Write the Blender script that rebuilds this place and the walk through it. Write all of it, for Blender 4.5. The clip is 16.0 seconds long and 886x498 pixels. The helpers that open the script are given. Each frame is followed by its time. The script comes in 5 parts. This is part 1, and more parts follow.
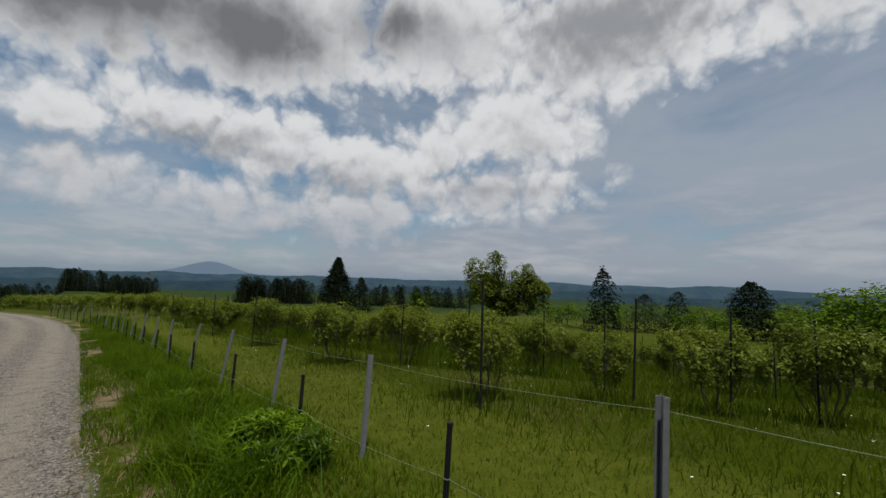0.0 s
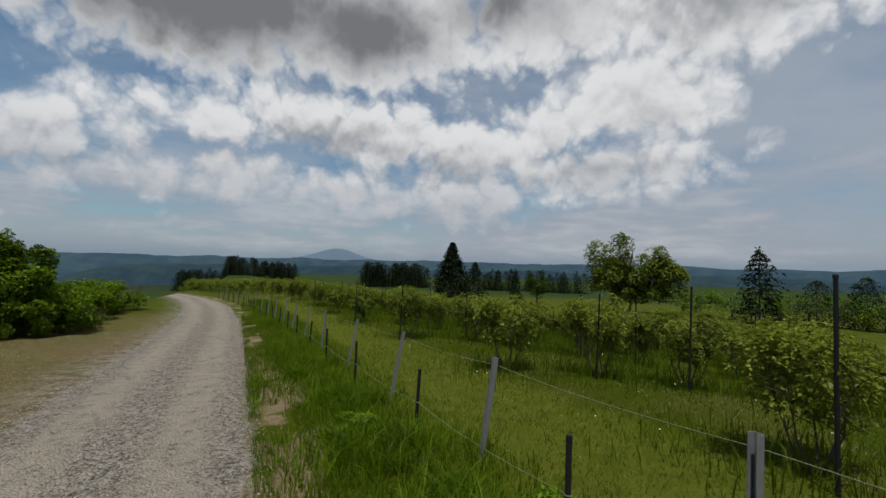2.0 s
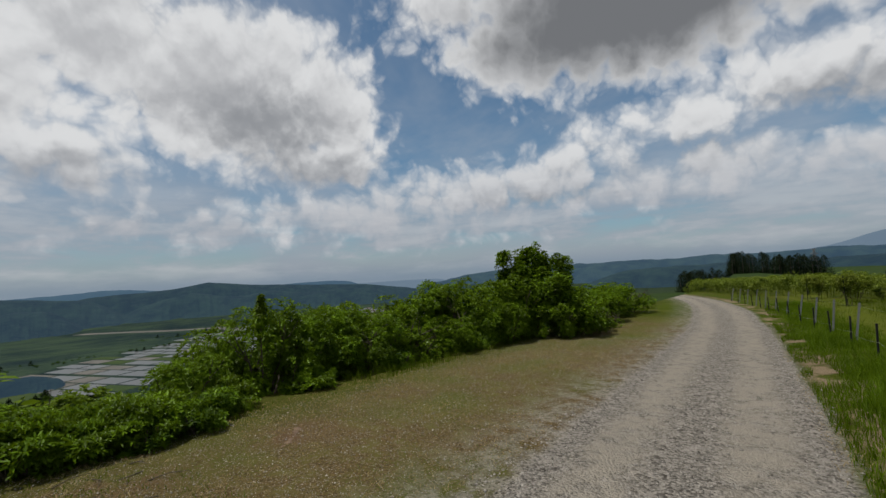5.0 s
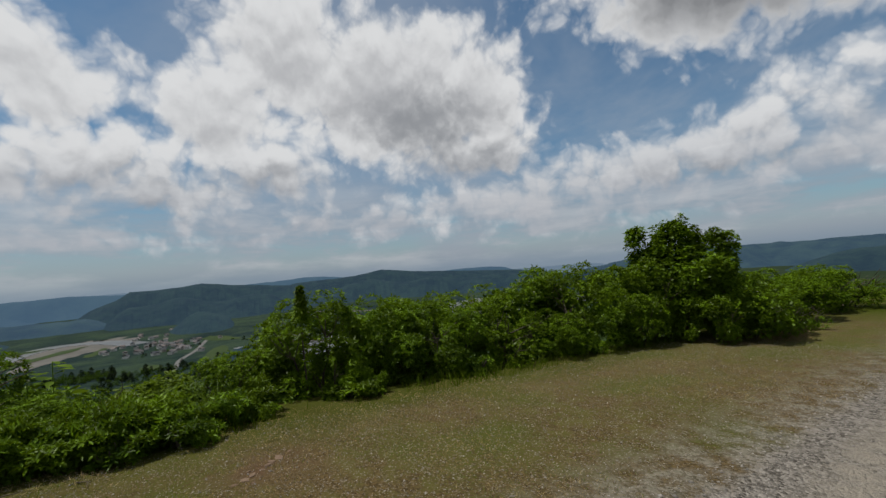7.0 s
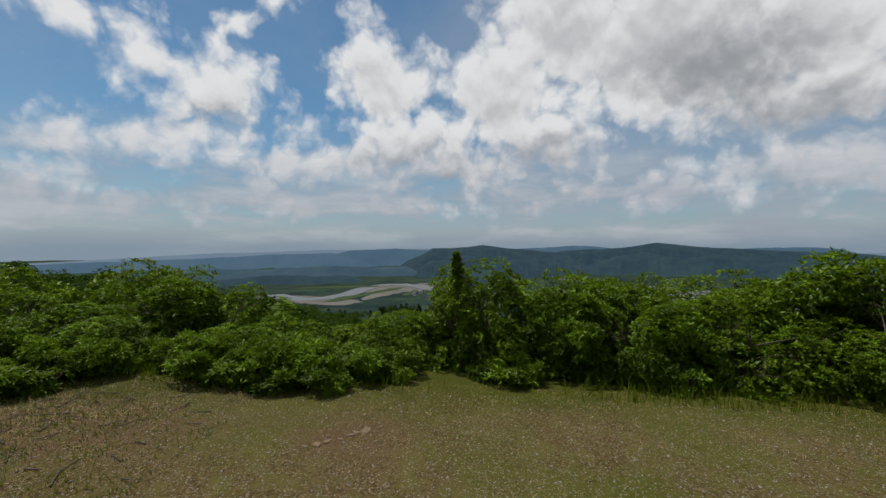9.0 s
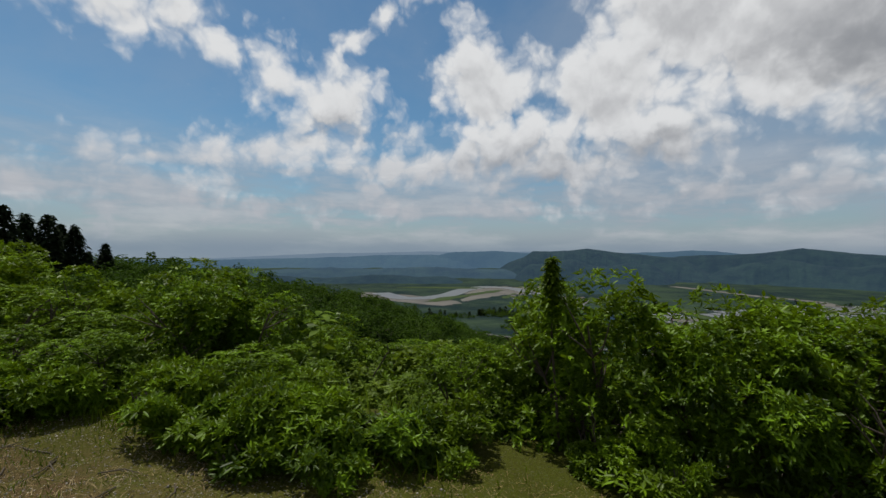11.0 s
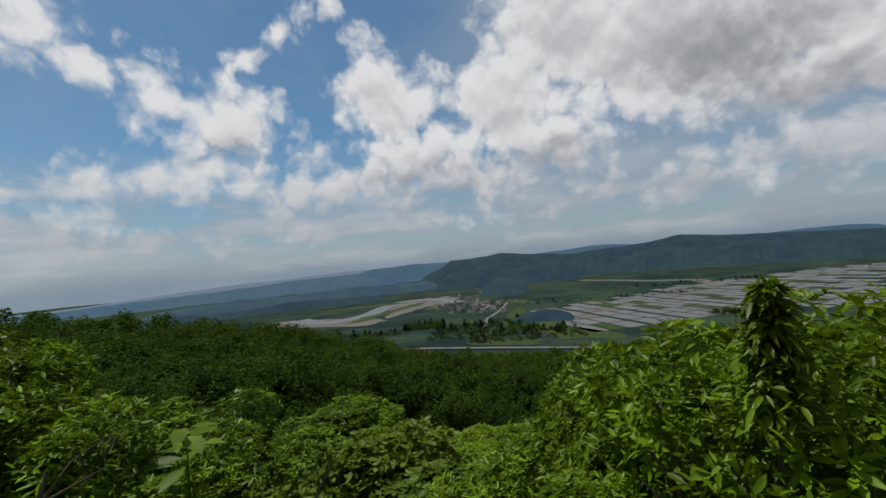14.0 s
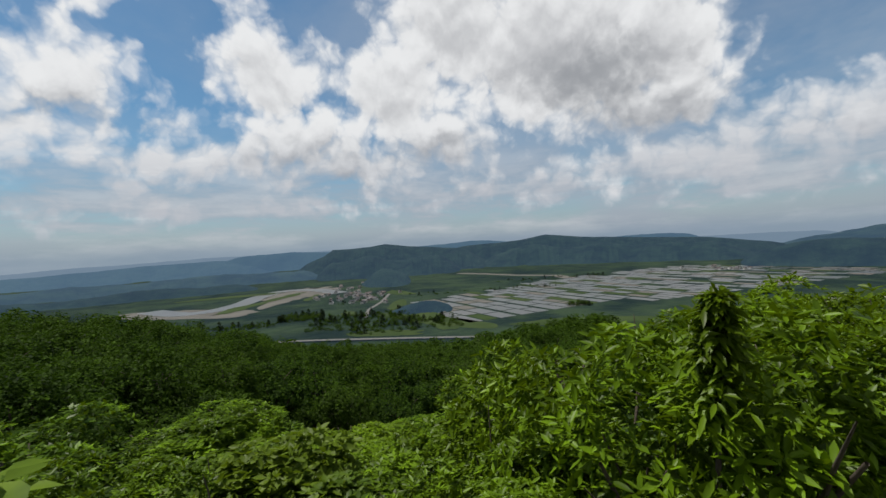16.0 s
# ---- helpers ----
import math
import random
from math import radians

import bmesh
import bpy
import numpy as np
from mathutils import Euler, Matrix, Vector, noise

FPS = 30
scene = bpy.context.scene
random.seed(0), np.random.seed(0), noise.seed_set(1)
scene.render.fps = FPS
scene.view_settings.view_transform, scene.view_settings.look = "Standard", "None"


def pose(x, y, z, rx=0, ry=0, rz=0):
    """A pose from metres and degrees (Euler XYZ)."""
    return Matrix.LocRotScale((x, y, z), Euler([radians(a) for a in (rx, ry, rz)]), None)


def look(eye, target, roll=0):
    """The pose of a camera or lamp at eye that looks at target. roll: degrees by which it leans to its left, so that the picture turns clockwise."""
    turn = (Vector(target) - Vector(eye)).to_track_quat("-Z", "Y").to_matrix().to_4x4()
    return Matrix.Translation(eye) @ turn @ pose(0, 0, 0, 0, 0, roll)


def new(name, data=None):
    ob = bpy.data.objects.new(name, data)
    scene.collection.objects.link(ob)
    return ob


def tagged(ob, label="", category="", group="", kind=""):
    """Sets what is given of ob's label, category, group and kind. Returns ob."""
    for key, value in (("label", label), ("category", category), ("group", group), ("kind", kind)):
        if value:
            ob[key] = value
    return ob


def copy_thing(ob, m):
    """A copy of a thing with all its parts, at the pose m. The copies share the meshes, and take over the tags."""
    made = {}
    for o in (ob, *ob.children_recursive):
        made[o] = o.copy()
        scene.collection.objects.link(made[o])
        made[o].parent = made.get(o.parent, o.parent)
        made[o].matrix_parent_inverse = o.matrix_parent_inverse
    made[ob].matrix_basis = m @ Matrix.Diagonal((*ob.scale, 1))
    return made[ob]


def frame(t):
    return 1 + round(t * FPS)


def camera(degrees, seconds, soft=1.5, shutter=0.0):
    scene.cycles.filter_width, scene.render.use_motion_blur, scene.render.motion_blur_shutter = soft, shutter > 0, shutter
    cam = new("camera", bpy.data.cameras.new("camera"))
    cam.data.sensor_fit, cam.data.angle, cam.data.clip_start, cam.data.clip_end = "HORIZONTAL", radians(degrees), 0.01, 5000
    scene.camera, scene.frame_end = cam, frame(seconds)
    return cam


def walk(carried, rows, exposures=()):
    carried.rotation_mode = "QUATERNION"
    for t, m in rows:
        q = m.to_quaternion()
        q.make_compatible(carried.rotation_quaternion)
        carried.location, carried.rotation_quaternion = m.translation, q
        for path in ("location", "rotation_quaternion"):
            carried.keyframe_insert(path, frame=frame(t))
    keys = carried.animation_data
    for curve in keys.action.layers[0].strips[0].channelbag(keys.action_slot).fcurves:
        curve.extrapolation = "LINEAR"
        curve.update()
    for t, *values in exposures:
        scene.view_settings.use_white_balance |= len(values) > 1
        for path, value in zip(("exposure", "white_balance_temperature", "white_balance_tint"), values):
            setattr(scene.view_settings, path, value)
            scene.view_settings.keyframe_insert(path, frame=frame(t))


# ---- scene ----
cam = camera(92.9, 16.0)
PATH = [
    (0, (1.593, 4.123, 1.934), (2.885, 5.641, 2.102), 1.8),
    (0.5, (1.632, 4.684, 2.002), (2.933, 6.177, 2.276), 1.2),
    (1, (1.613, 5.263, 2.028), (2.847, 6.807, 2.331), 2.3),
    (1.5, (1.576, 5.901, 2.006), (2.608, 7.602, 2.213), 3.7),
    (2, (1.54, 6.477, 1.984), (2.406, 8.278, 2.063), 1.6),
    (2.5, (1.459, 7.036, 1.94), (2.117, 8.923, 2.0), -0.3),
    (3, (1.369, 7.547, 1.923), (1.671, 9.522, 2.017), -2.3),
    (3.5, (1.332, 8.099, 1.896), (1.188, 10.09, 2.026), -4.8),
    (4, (1.292, 8.624, 1.869), (0.727, 10.534, 2.057), -5.8),
    (4.5, (1.199, 9.172, 1.878), (0.315, 10.96, 2.031), -4.5),
    (4.7, (1.156, 9.369, 1.846), (0.148, 11.091, 1.981), -4.0),
    (6.8, (0.853, 11.791, 1.703), (-0.755, 12.976, 1.815), -3.4),
    (7, (0.934, 12.015, 1.712), (-0.727, 13.124, 1.811), -4.2),
    (7.5, (0.953, 12.606, 1.716), (-0.852, 13.465, 1.753), -4.6),
    (8, (0.795, 13.045, 1.683), (-1.106, 13.667, 1.665), -2.1),
    (8.5, (0.651, 13.48, 1.678), (-1.321, 13.814, 1.69), -1.2),
    (9, (0.318, 13.732, 1.673), (-1.681, 13.674, 1.672), -0.2),
    (9.5, (-0.159, 13.897, 1.63), (-2.111, 13.463, 1.583), -0.0),
    (9.7, (-0.364, 13.929, 1.587), (-2.3, 13.431, 1.539), -0.8),
    (11.8, (-2.608, 13.543, 1.731), (-4.545, 13.05, 1.797), 2.5),
    (12, (-2.771, 13.458, 1.722), (-4.714, 12.989, 1.79), 3.4),
    (12.5, (-3.163, 13.246, 1.716), (-5.108, 12.78, 1.737), 3.0),
    (13, (-3.523, 13.034, 1.722), (-5.477, 12.606, 1.751), 0.6),
    (13.5, (-3.872, 12.87, 1.756), (-5.854, 12.612, 1.821), -1.9),
    (14, (-4.155, 12.747, 1.8), (-6.15, 12.607, 1.861), -5.3),
    (14.5, (-4.357, 12.655, 1.8), (-6.356, 12.638, 1.847), -8.1),
    (15, (-4.446, 12.559, 1.799), (-6.443, 12.67, 1.774), -8.3),
    (15.5, (-4.466, 12.497, 1.823), (-6.457, 12.67, 1.75), -5.0),
    (16, (-4.424, 12.502, 1.843), (-6.384, 12.902, 1.823), -3.0),
]
walk(cam, [(t, look(eye, target, roll)) for t, eye, target, roll in PATH],
     ((0.0, -0.24), (2.0, -0.17), (4.5, -0.2), (7.5, -0.22), (8.5, -0.15), (9.5, -0.13), (12.5, -0.2), (14.5, -0.15), (16.0, 0.02)))

# ---- world, sun, exposure ----
SUN_EL, SUN_AZ = 70.0, 150.0          # degrees; azimuth to the left of +y


class Nodes:
    """Small shorthand for node trees."""

    def __init__(self, tree):
        self.tree = tree
        tree.nodes.clear()

    def add(self, kind, **props):
        node = self.tree.nodes.new(kind)
        for key, value in props.items():
            if key == "blend":
                node.blend_type = value
            elif key == "op":
                node.operation = value
            elif key == "data":
                node.data_type = value
        return node

    def link(self, a, b):
        self.tree.links.new(a, b)

    def put(self, value, socket):
        if isinstance(value, bpy.types.NodeSocket):
            self.link(value, socket)
        elif value is not None:
            socket.default_value = value

    def math(self, op, a, b=None, c=None, clamp=False):
        node = self.add("ShaderNodeMath", op=op)
        node.use_clamp = clamp
        for n, v in enumerate((a, b, c)):
            self.put(v, node.inputs[n])
        return node.outputs[0]

    def ramp(self, value, lo, hi, a=0.0, b=1.0):
        node = self.add("ShaderNodeMapRange")
        node.interpolation_type = "SMOOTHSTEP"
        for n, v in enumerate((value, lo, hi, a, b)):
            self.put(v, node.inputs[n])
        return node.outputs[0]

    def mix(self, fac, a, b, blend="MIX"):
        node = self.add("ShaderNodeMix", data="RGBA", blend=blend)
        self.put(fac, node.inputs[0])
        self.put(rgba(a), node.inputs[6])
        self.put(rgba(b), node.inputs[7])
        return node.outputs[2]

    def noise(self, vector, scale, detail=4.0, rough=0.55, distort=0.0):
        node = self.add("ShaderNodeTexNoise")
        self.put(vector, node.inputs["Vector"])
        node.inputs["Scale"].default_value = scale
        node.inputs["Detail"].default_value = detail
        node.inputs["Roughness"].default_value = rough
        node.inputs["Distortion"].default_value = distort
        return node.outputs[0]

    def voronoi(self, vector, scale, out="Distance"):
        node = self.add("ShaderNodeTexVoronoi")
        self.put(vector, node.inputs["Vector"])
        node.inputs["Scale"].default_value = scale
        return node.outputs[out]

    def split(self, vector):
        node = self.add("ShaderNodeSeparateXYZ")
        self.link(vector, node.inputs[0])
        return node.outputs

    def join(self, x, y, z):
        node = self.add("ShaderNodeCombineXYZ")
        for n, v in enumerate((x, y, z)):
            self.put(v, node.inputs[n])
        return node.outputs[0]


def rgba(c):
    return (*c, 1.0) if isinstance(c, tuple) and len(c) == 3 else c


def heading(az, el=0.0):
    """The unit vector of an azimuth (degrees to the left of +y) and an elevation."""
    a, e = radians(az), radians(el)
    return Vector((-math.sin(a) * math.cos(e), math.cos(a) * math.cos(e), math.sin(e)))


def build_world():
    world = bpy.data.worlds.new("sky")
    world.use_nodes = True
    scene.world = world
    n = Nodes(world.node_tree)
    out, back = n.add("ShaderNodeOutputWorld"), n.add("ShaderNodeBackground")
    n.link(back.outputs[0], out.inputs[0])
    sky = n.add("ShaderNodeTexSky")
    sky.sky_type = "NISHITA"
    sky.sun_disc = False
    sky.sun_elevation, sky.sun_rotation = radians(SUN_EL), radians(-SUN_AZ)
    sky.air_density, sky.dust_density = 1.0, 0.5
    blue = n.mix(1.0, sky.outputs[0], (0.058, 0.083, 0.09), "MULTIPLY")
    way = n.add("ShaderNodeTexCoord").outputs["Generated"]
    x, y, z = n.split(way)
    up = n.math("ADD", n.math("MAXIMUM", z, 0.0), 0.2)
    flat = n.join(n.math("DIVIDE", x, up), n.math("DIVIDE", y, up), 0.0)

    # the sky as a chart of azimuth and elevation in degrees
    azimuth = n.math("MULTIPLY", n.math("ARCTAN2", n.math("MULTIPLY", x, -1.0), y), 57.2958)
    height = n.math("MULTIPLY", n.math("ARCSINE", z), 57.2958)
    # an unseen low layer of broken cloud is added overhead and behind
    outside = n.math("MAXIMUM", n.ramp(height, 38.0, 48.0), n.ramp(n.math("ABSOLUTE", n.math("SUBTRACT", azimuth, 32.0)), 122.0, 134.0))
    unseen_deck = n.math("MULTIPLY", n.math("SUBTRACT", n.noise(flat, 1.4, 5.0, 0.55), 0.45), 30.0)
    unseen_deck = n.math("SUBTRACT", n.math("MULTIPLY", n.math("ADD", unseen_deck, 9.0), outside), 9.0)

    def chart(rise):
        """The chart looked up a little higher, ruffled by turbulence, and the billows there."""
        flat_chart = n.join(azimuth, n.math("ADD", height, rise), 0.0)
        ruffled = flat_chart
        for scale, much in ((0.09, 5.0), (0.42, 1.9), (1.7, 0.45)):
            warp = n.add("ShaderNodeTexNoise")
            n.link(flat_chart, warp.inputs["Vector"])
            warp.inputs["Scale"].default_value, warp.inputs["Detail"].default_value = scale, 2.0
            centre, push, total = (n.add("ShaderNodeVectorMath", op=k) for k in ("SUBTRACT", "MULTIPLY", "ADD"))
            n.link(warp.outputs["Color"], centre.inputs[0])
            centre.inputs[1].default_value = (0.5, 0.5, 0.5)
            n.link(centre.outputs[0], push.inputs[0])
            push.inputs[1].default_value = (much, much * 0.7, 0.0)
            n.link(ruffled, total.inputs[0])
            n.link(push.outputs[0], total.inputs[1])
            ruffled = total.outputs[0]
        puff = n.add("ShaderNodeTexVoronoi")
        puff.feature = "SMOOTH_F1"
        n.link(ruffled, puff.inputs["Vector"])
        for key, value in (("Scale", 0.27), ("Detail", 3.0), ("Roughness", 0.5), ("Smoothness", 0.25)):
            puff.inputs[key].default_value = value
        return ruffled, n.math("MULTIPLY", n.math("SUBTRACT", 0.52, puff.outputs["Distance"]), 4.2)

    def lump(place, total, az, el, wide, high, tilt=0.0):
        """Adds one heap of cloud to the thickness total."""
        local = n.add("ShaderNodeMapping")
        local.vector_type = "TEXTURE"
        n.link(place, local.inputs["Vector"])
        n.link(n.join(az, el, total), local.inputs["Location"])     # the flattened third axis only sets the order of the sums
        local.inputs["Rotation"].default_value = (0, 0, radians(tilt))
        local.inputs["Scale"].default_value = (wide, high, 1e7)
        far = n.add("ShaderNodeVectorMath", op="LENGTH")
        n.link(local.outputs[0], far.inputs[0])
        thick = n.math("MULTIPLY_ADD", far.outputs["Value"], -min(wide, high), min(wide, high))
        return n.math("SMOOTH_MAX", total, thick, 1.2)

    over_road = ((8, 32, 26, 10.5), (-14, 31, 18, 8.5), (24, 28, 9, 6), (33, 34, 9, 5), (-62, 30, 17, 6.5), (-40, 32, 14, 6.5), (-84, 31, 12, 5))
    rolls = ((34, 9.8, 7, 1.8), (21, 12.6, 8, 2.5, -12), (13, 15, 6, 2.4), (5, 17, 7, 3.0), (-6, 18, 8, 3.6), (-18, 16.5, 10, 4.2), (-29, 15.5, 9, 4),
             (-40, 18.5, 8, 4, -20), (-51, 21, 9, 5.2), (-46, 13, 12, 3.2), (-28, 10, 10, 2.4), (14, 8.5, 5, 1.2), (2, 10.5, 9, 2.2), (-12, 9.5, 9, 2))
    valley_heaps = ((50, 23, 7, 7), (48, 15.5, 5.5, 4), (63, 24, 14, 9), (76, 28, 9, 7), (55, 16, 8, 4), (84, 20, 8, 5.5), (100, 22, 6, 5.2), (96, 14.5, 8, 3.4),
                    (106, 11, 10, 2.3), (77, 14.5, 6, 3.2), (75, 7.8, 4.5, 1.5), (87, 11, 8, 2.4))
    low_bands = ((49, 8.4, 8, 1.7), (39, 9.4, 7, 2), (29, 10.6, 8, 2.6), (21, 11.5, 6, 3), (60, 7, 5, 1.2), (47, 6.4, 6, 1.1), (140, 10, 9, 0.35, -10), (127, 12.4, 8, 1.0, -8), (114, 10.6, 9, 1.4))
    far_heaps = ((119.5, 18.4, 5.2, 3.4), (125, 20.5, 5, 1.8), (132, 23.5, 6, 1.2, 15), (142, 25.5, 8, 2.6), (117.3, 25, 2.4, 0.05, -40), (103, 30, 2.2, 0.2, 40), (145.5, 6.5, 5, 0.2), (136, 5.4, 6, 0.1))
    ragged, billow = chart(0.0)
    raised, billow_up = chart(1.5)
    body = above = unseen_deck
    for heap in over_road + rolls + valley_heaps + low_bands + far_heaps:
        body, above = lump(ragged, body, *heap), lump(raised, above, *heap)
    body, lit = n.math("ADD", n.math("ADD", body, billow), 2.5), n.math("SUBTRACT", billow, billow_up)
    cover = n.ramp(body, -1.2, 2.4)
    thick = n.math("ADD", n.math("MULTIPLY", above, 0.35), n.math("MULTIPLY", lit, -0.35))
    cloud = n.mix(n.ramp(thick, -0.3, 3.0), (0.8, 0.81, 0.82), (0.52, 0.53, 0.55))
    # flat grey bases, and the heavy cloud that hangs over the road
    grey = n.math("ADD", -9.0, 0.0)
    for base in ((58, 20, 8, 3.6), (52, 14.2, 7, 2.2), (77.5, 12.6, 5, 1.4), (93, 9.6, 6, 1.6), (49, 13.6, 4, 1.2), (22, 9.3, 7, 1.3), (96, 12, 5, 1.2), (119, 15.4, 4, 0.9), (-10, 15, 7, 2.4), (-46, 13, 7, 1.5), (-25, 12.5, 7, 1.5), (5, 12.5, 6, 1.2), (75, 6.9, 4, 0.7), (-62, 32, 12, 4)):
        grey = lump(ragged, grey, *base)
    cloud = n.mix(n.ramp(n.math("ADD", grey, n.math("MULTIPLY", lit, -0.5)), -2.2, 3.0, 0.0, 0.88), cloud, (0.29, 0.305, 0.33))
    heavy = n.math("ADD", -9.0, 0.0)
    # the added layer out of view is turned dark grey to lower the skylight
    heavy = n.math("ADD", heavy, n.math("MULTIPLY", outside, 11.0))
    for base in ((8, 30, 25, 8.6), (-14, 29, 14, 6), (24, 28, 8, 4.5), (-32, 32, 12, 4)):
        heavy = lump(ragged, heavy, *base)
    cloud = n.mix(n.ramp(n.math("ADD", heavy, n.math("MULTIPLY", billow, 0.6)), -2.0, 3.8), cloud, (0.19, 0.198, 0.212))
    veil = n.math("MULTIPLY", n.ramp(n.math("ADD", n.noise(flat, 0.7, 6.0, 0.6, 0.4), n.ramp(x, 0.2, 0.9, 0.0, 0.14)), 0.36, 0.7), n.math("MAXIMUM", n.ramp(x, -0.5, 0.7, 0.3, 0.9), n.ramp(y, -0.5, 0.7, 0.2, 0.7)))
    blue = n.mix(veil, blue, (0.38, 0.43, 0.5))
    seen = n.mix(cover, blue, cloud)
    streak = n.noise(n.join(n.math("MULTIPLY", x, 1.0), y, n.math("MULTIPLY", z, 4.5)), 4.6, 7.0, 0.58)
    haze = n.math("MAXIMUM", n.ramp(z, 0.0, 0.15, 0.9, 0.0), n.math("MULTIPLY", n.ramp(z, 0.08, 0.3, 0.85, 0.0), n.ramp(streak, 0.3, 0.6, 0.25, 1.0)))
    low = n.mix(n.ramp(streak, 0.42, 0.7), (0.33, 0.365, 0.43), (0.49, 0.51, 0.55))
    low = n.mix(n.ramp(z, 0.0, 0.045, 0.75, 0.0), low, (0.2, 0.275, 0.37))
    seen = n.mix(haze, seen, low)
    n.link(seen, back.inputs[0])
    back.inputs[1].default_value = 1.0


build_world()
sun = new("sun", bpy.data.lights.new("sun", "SUN"))
sun.data.energy, sun.data.angle, sun.data.color = 5.0, radians(0.8), (1.0, 0.95, 0.87)
sun.matrix_world = look(heading(SUN_AZ, SUN_EL) * 100, (0, 0, 0))


# ---- materials ----
def surface(name, build, rough=0.8, spec=0.3):
    """A material whose build(n, place) gives the colour and, if wanted, the height for the bump with its distance."""
    m = bpy.data.materials.new(name)
    m.use_nodes = True
    n = Nodes(m.node_tree)
    out, bsdf = n.add("ShaderNodeOutputMaterial"), n.add("ShaderNodeBsdfPrincipled")
    n.link(bsdf.outputs[0], out.inputs[0])
    place = n.add("ShaderNodeNewGeometry").outputs["Position"]
    colour, height, reach = build(n, place)
    n.put(rgba(colour), bsdf.inputs["Base Color"])
    n.put(rough, bsdf.inputs["Roughness"])
    bsdf.inputs["Specular IOR Level"].default_value = spec
    if height is not None:
        bump = n.add("ShaderNodeBump")
        bump.inputs["Distance"].default_value = reach
        n.link(height, bump.inputs["Height"])
        n.link(bump.outputs[0], bsdf.inputs["Normal"])
    return m


def leafy(name, dark, light, through_colour, glow=0.35, rough=0.5, gloss=0.05):
    """Leaves: two-sided, each of its own tint, letting light through."""
    m = bpy.data.materials.new(name)
    m.use_nodes = True
    n = Nodes(m.node_tree)
    geo = n.add("ShaderNodeNewGeometry")
    wide = n.ramp(n.noise(geo.outputs["Position"], 2.3, 4.0), 0.34, 0.66)
    tone = n.math("ADD", n.math("MULTIPLY", geo.outputs["Random Per Island"], 0.45), n.math("MULTIPLY", wide, 0.55), clamp=True)
    tone = n.math("POWER", tone, 1.6)
    own = n.add("ShaderNodeObjectInfo").outputs["Random"]
    colour = n.mix(tone, dark, light)
    colour = n.mix(n.math("MULTIPLY", own, 0.3), colour, tuple(0.5 * (a + b) * k for a, b, k in zip(dark, light, (1.5, 1.15, 0.7))))
    d, t, g = n.add("ShaderNodeBsdfDiffuse"), n.add("ShaderNodeBsdfTranslucent"), n.add("ShaderNodeBsdfGlossy")
    n.link(colour, d.inputs[0])
    n.link(n.mix(0.7, colour, through_colour), t.inputs[0])
    g.inputs["Roughness"].default_value = rough
    one, two = n.add("ShaderNodeMixShader"), n.add("ShaderNodeMixShader")
    one.inputs[0].default_value = glow
    n.link(d.outputs[0], one.inputs[1])
    n.link(t.outputs[0], one.inputs[2])
    two.inputs[0].default_value = gloss
    n.link(one.outputs[0], two.inputs[1])
    n.link(g.outputs[0], two.inputs[2])
    n.link(two.outputs[0], n.add("ShaderNodeOutputMaterial").inputs[0])
    return m


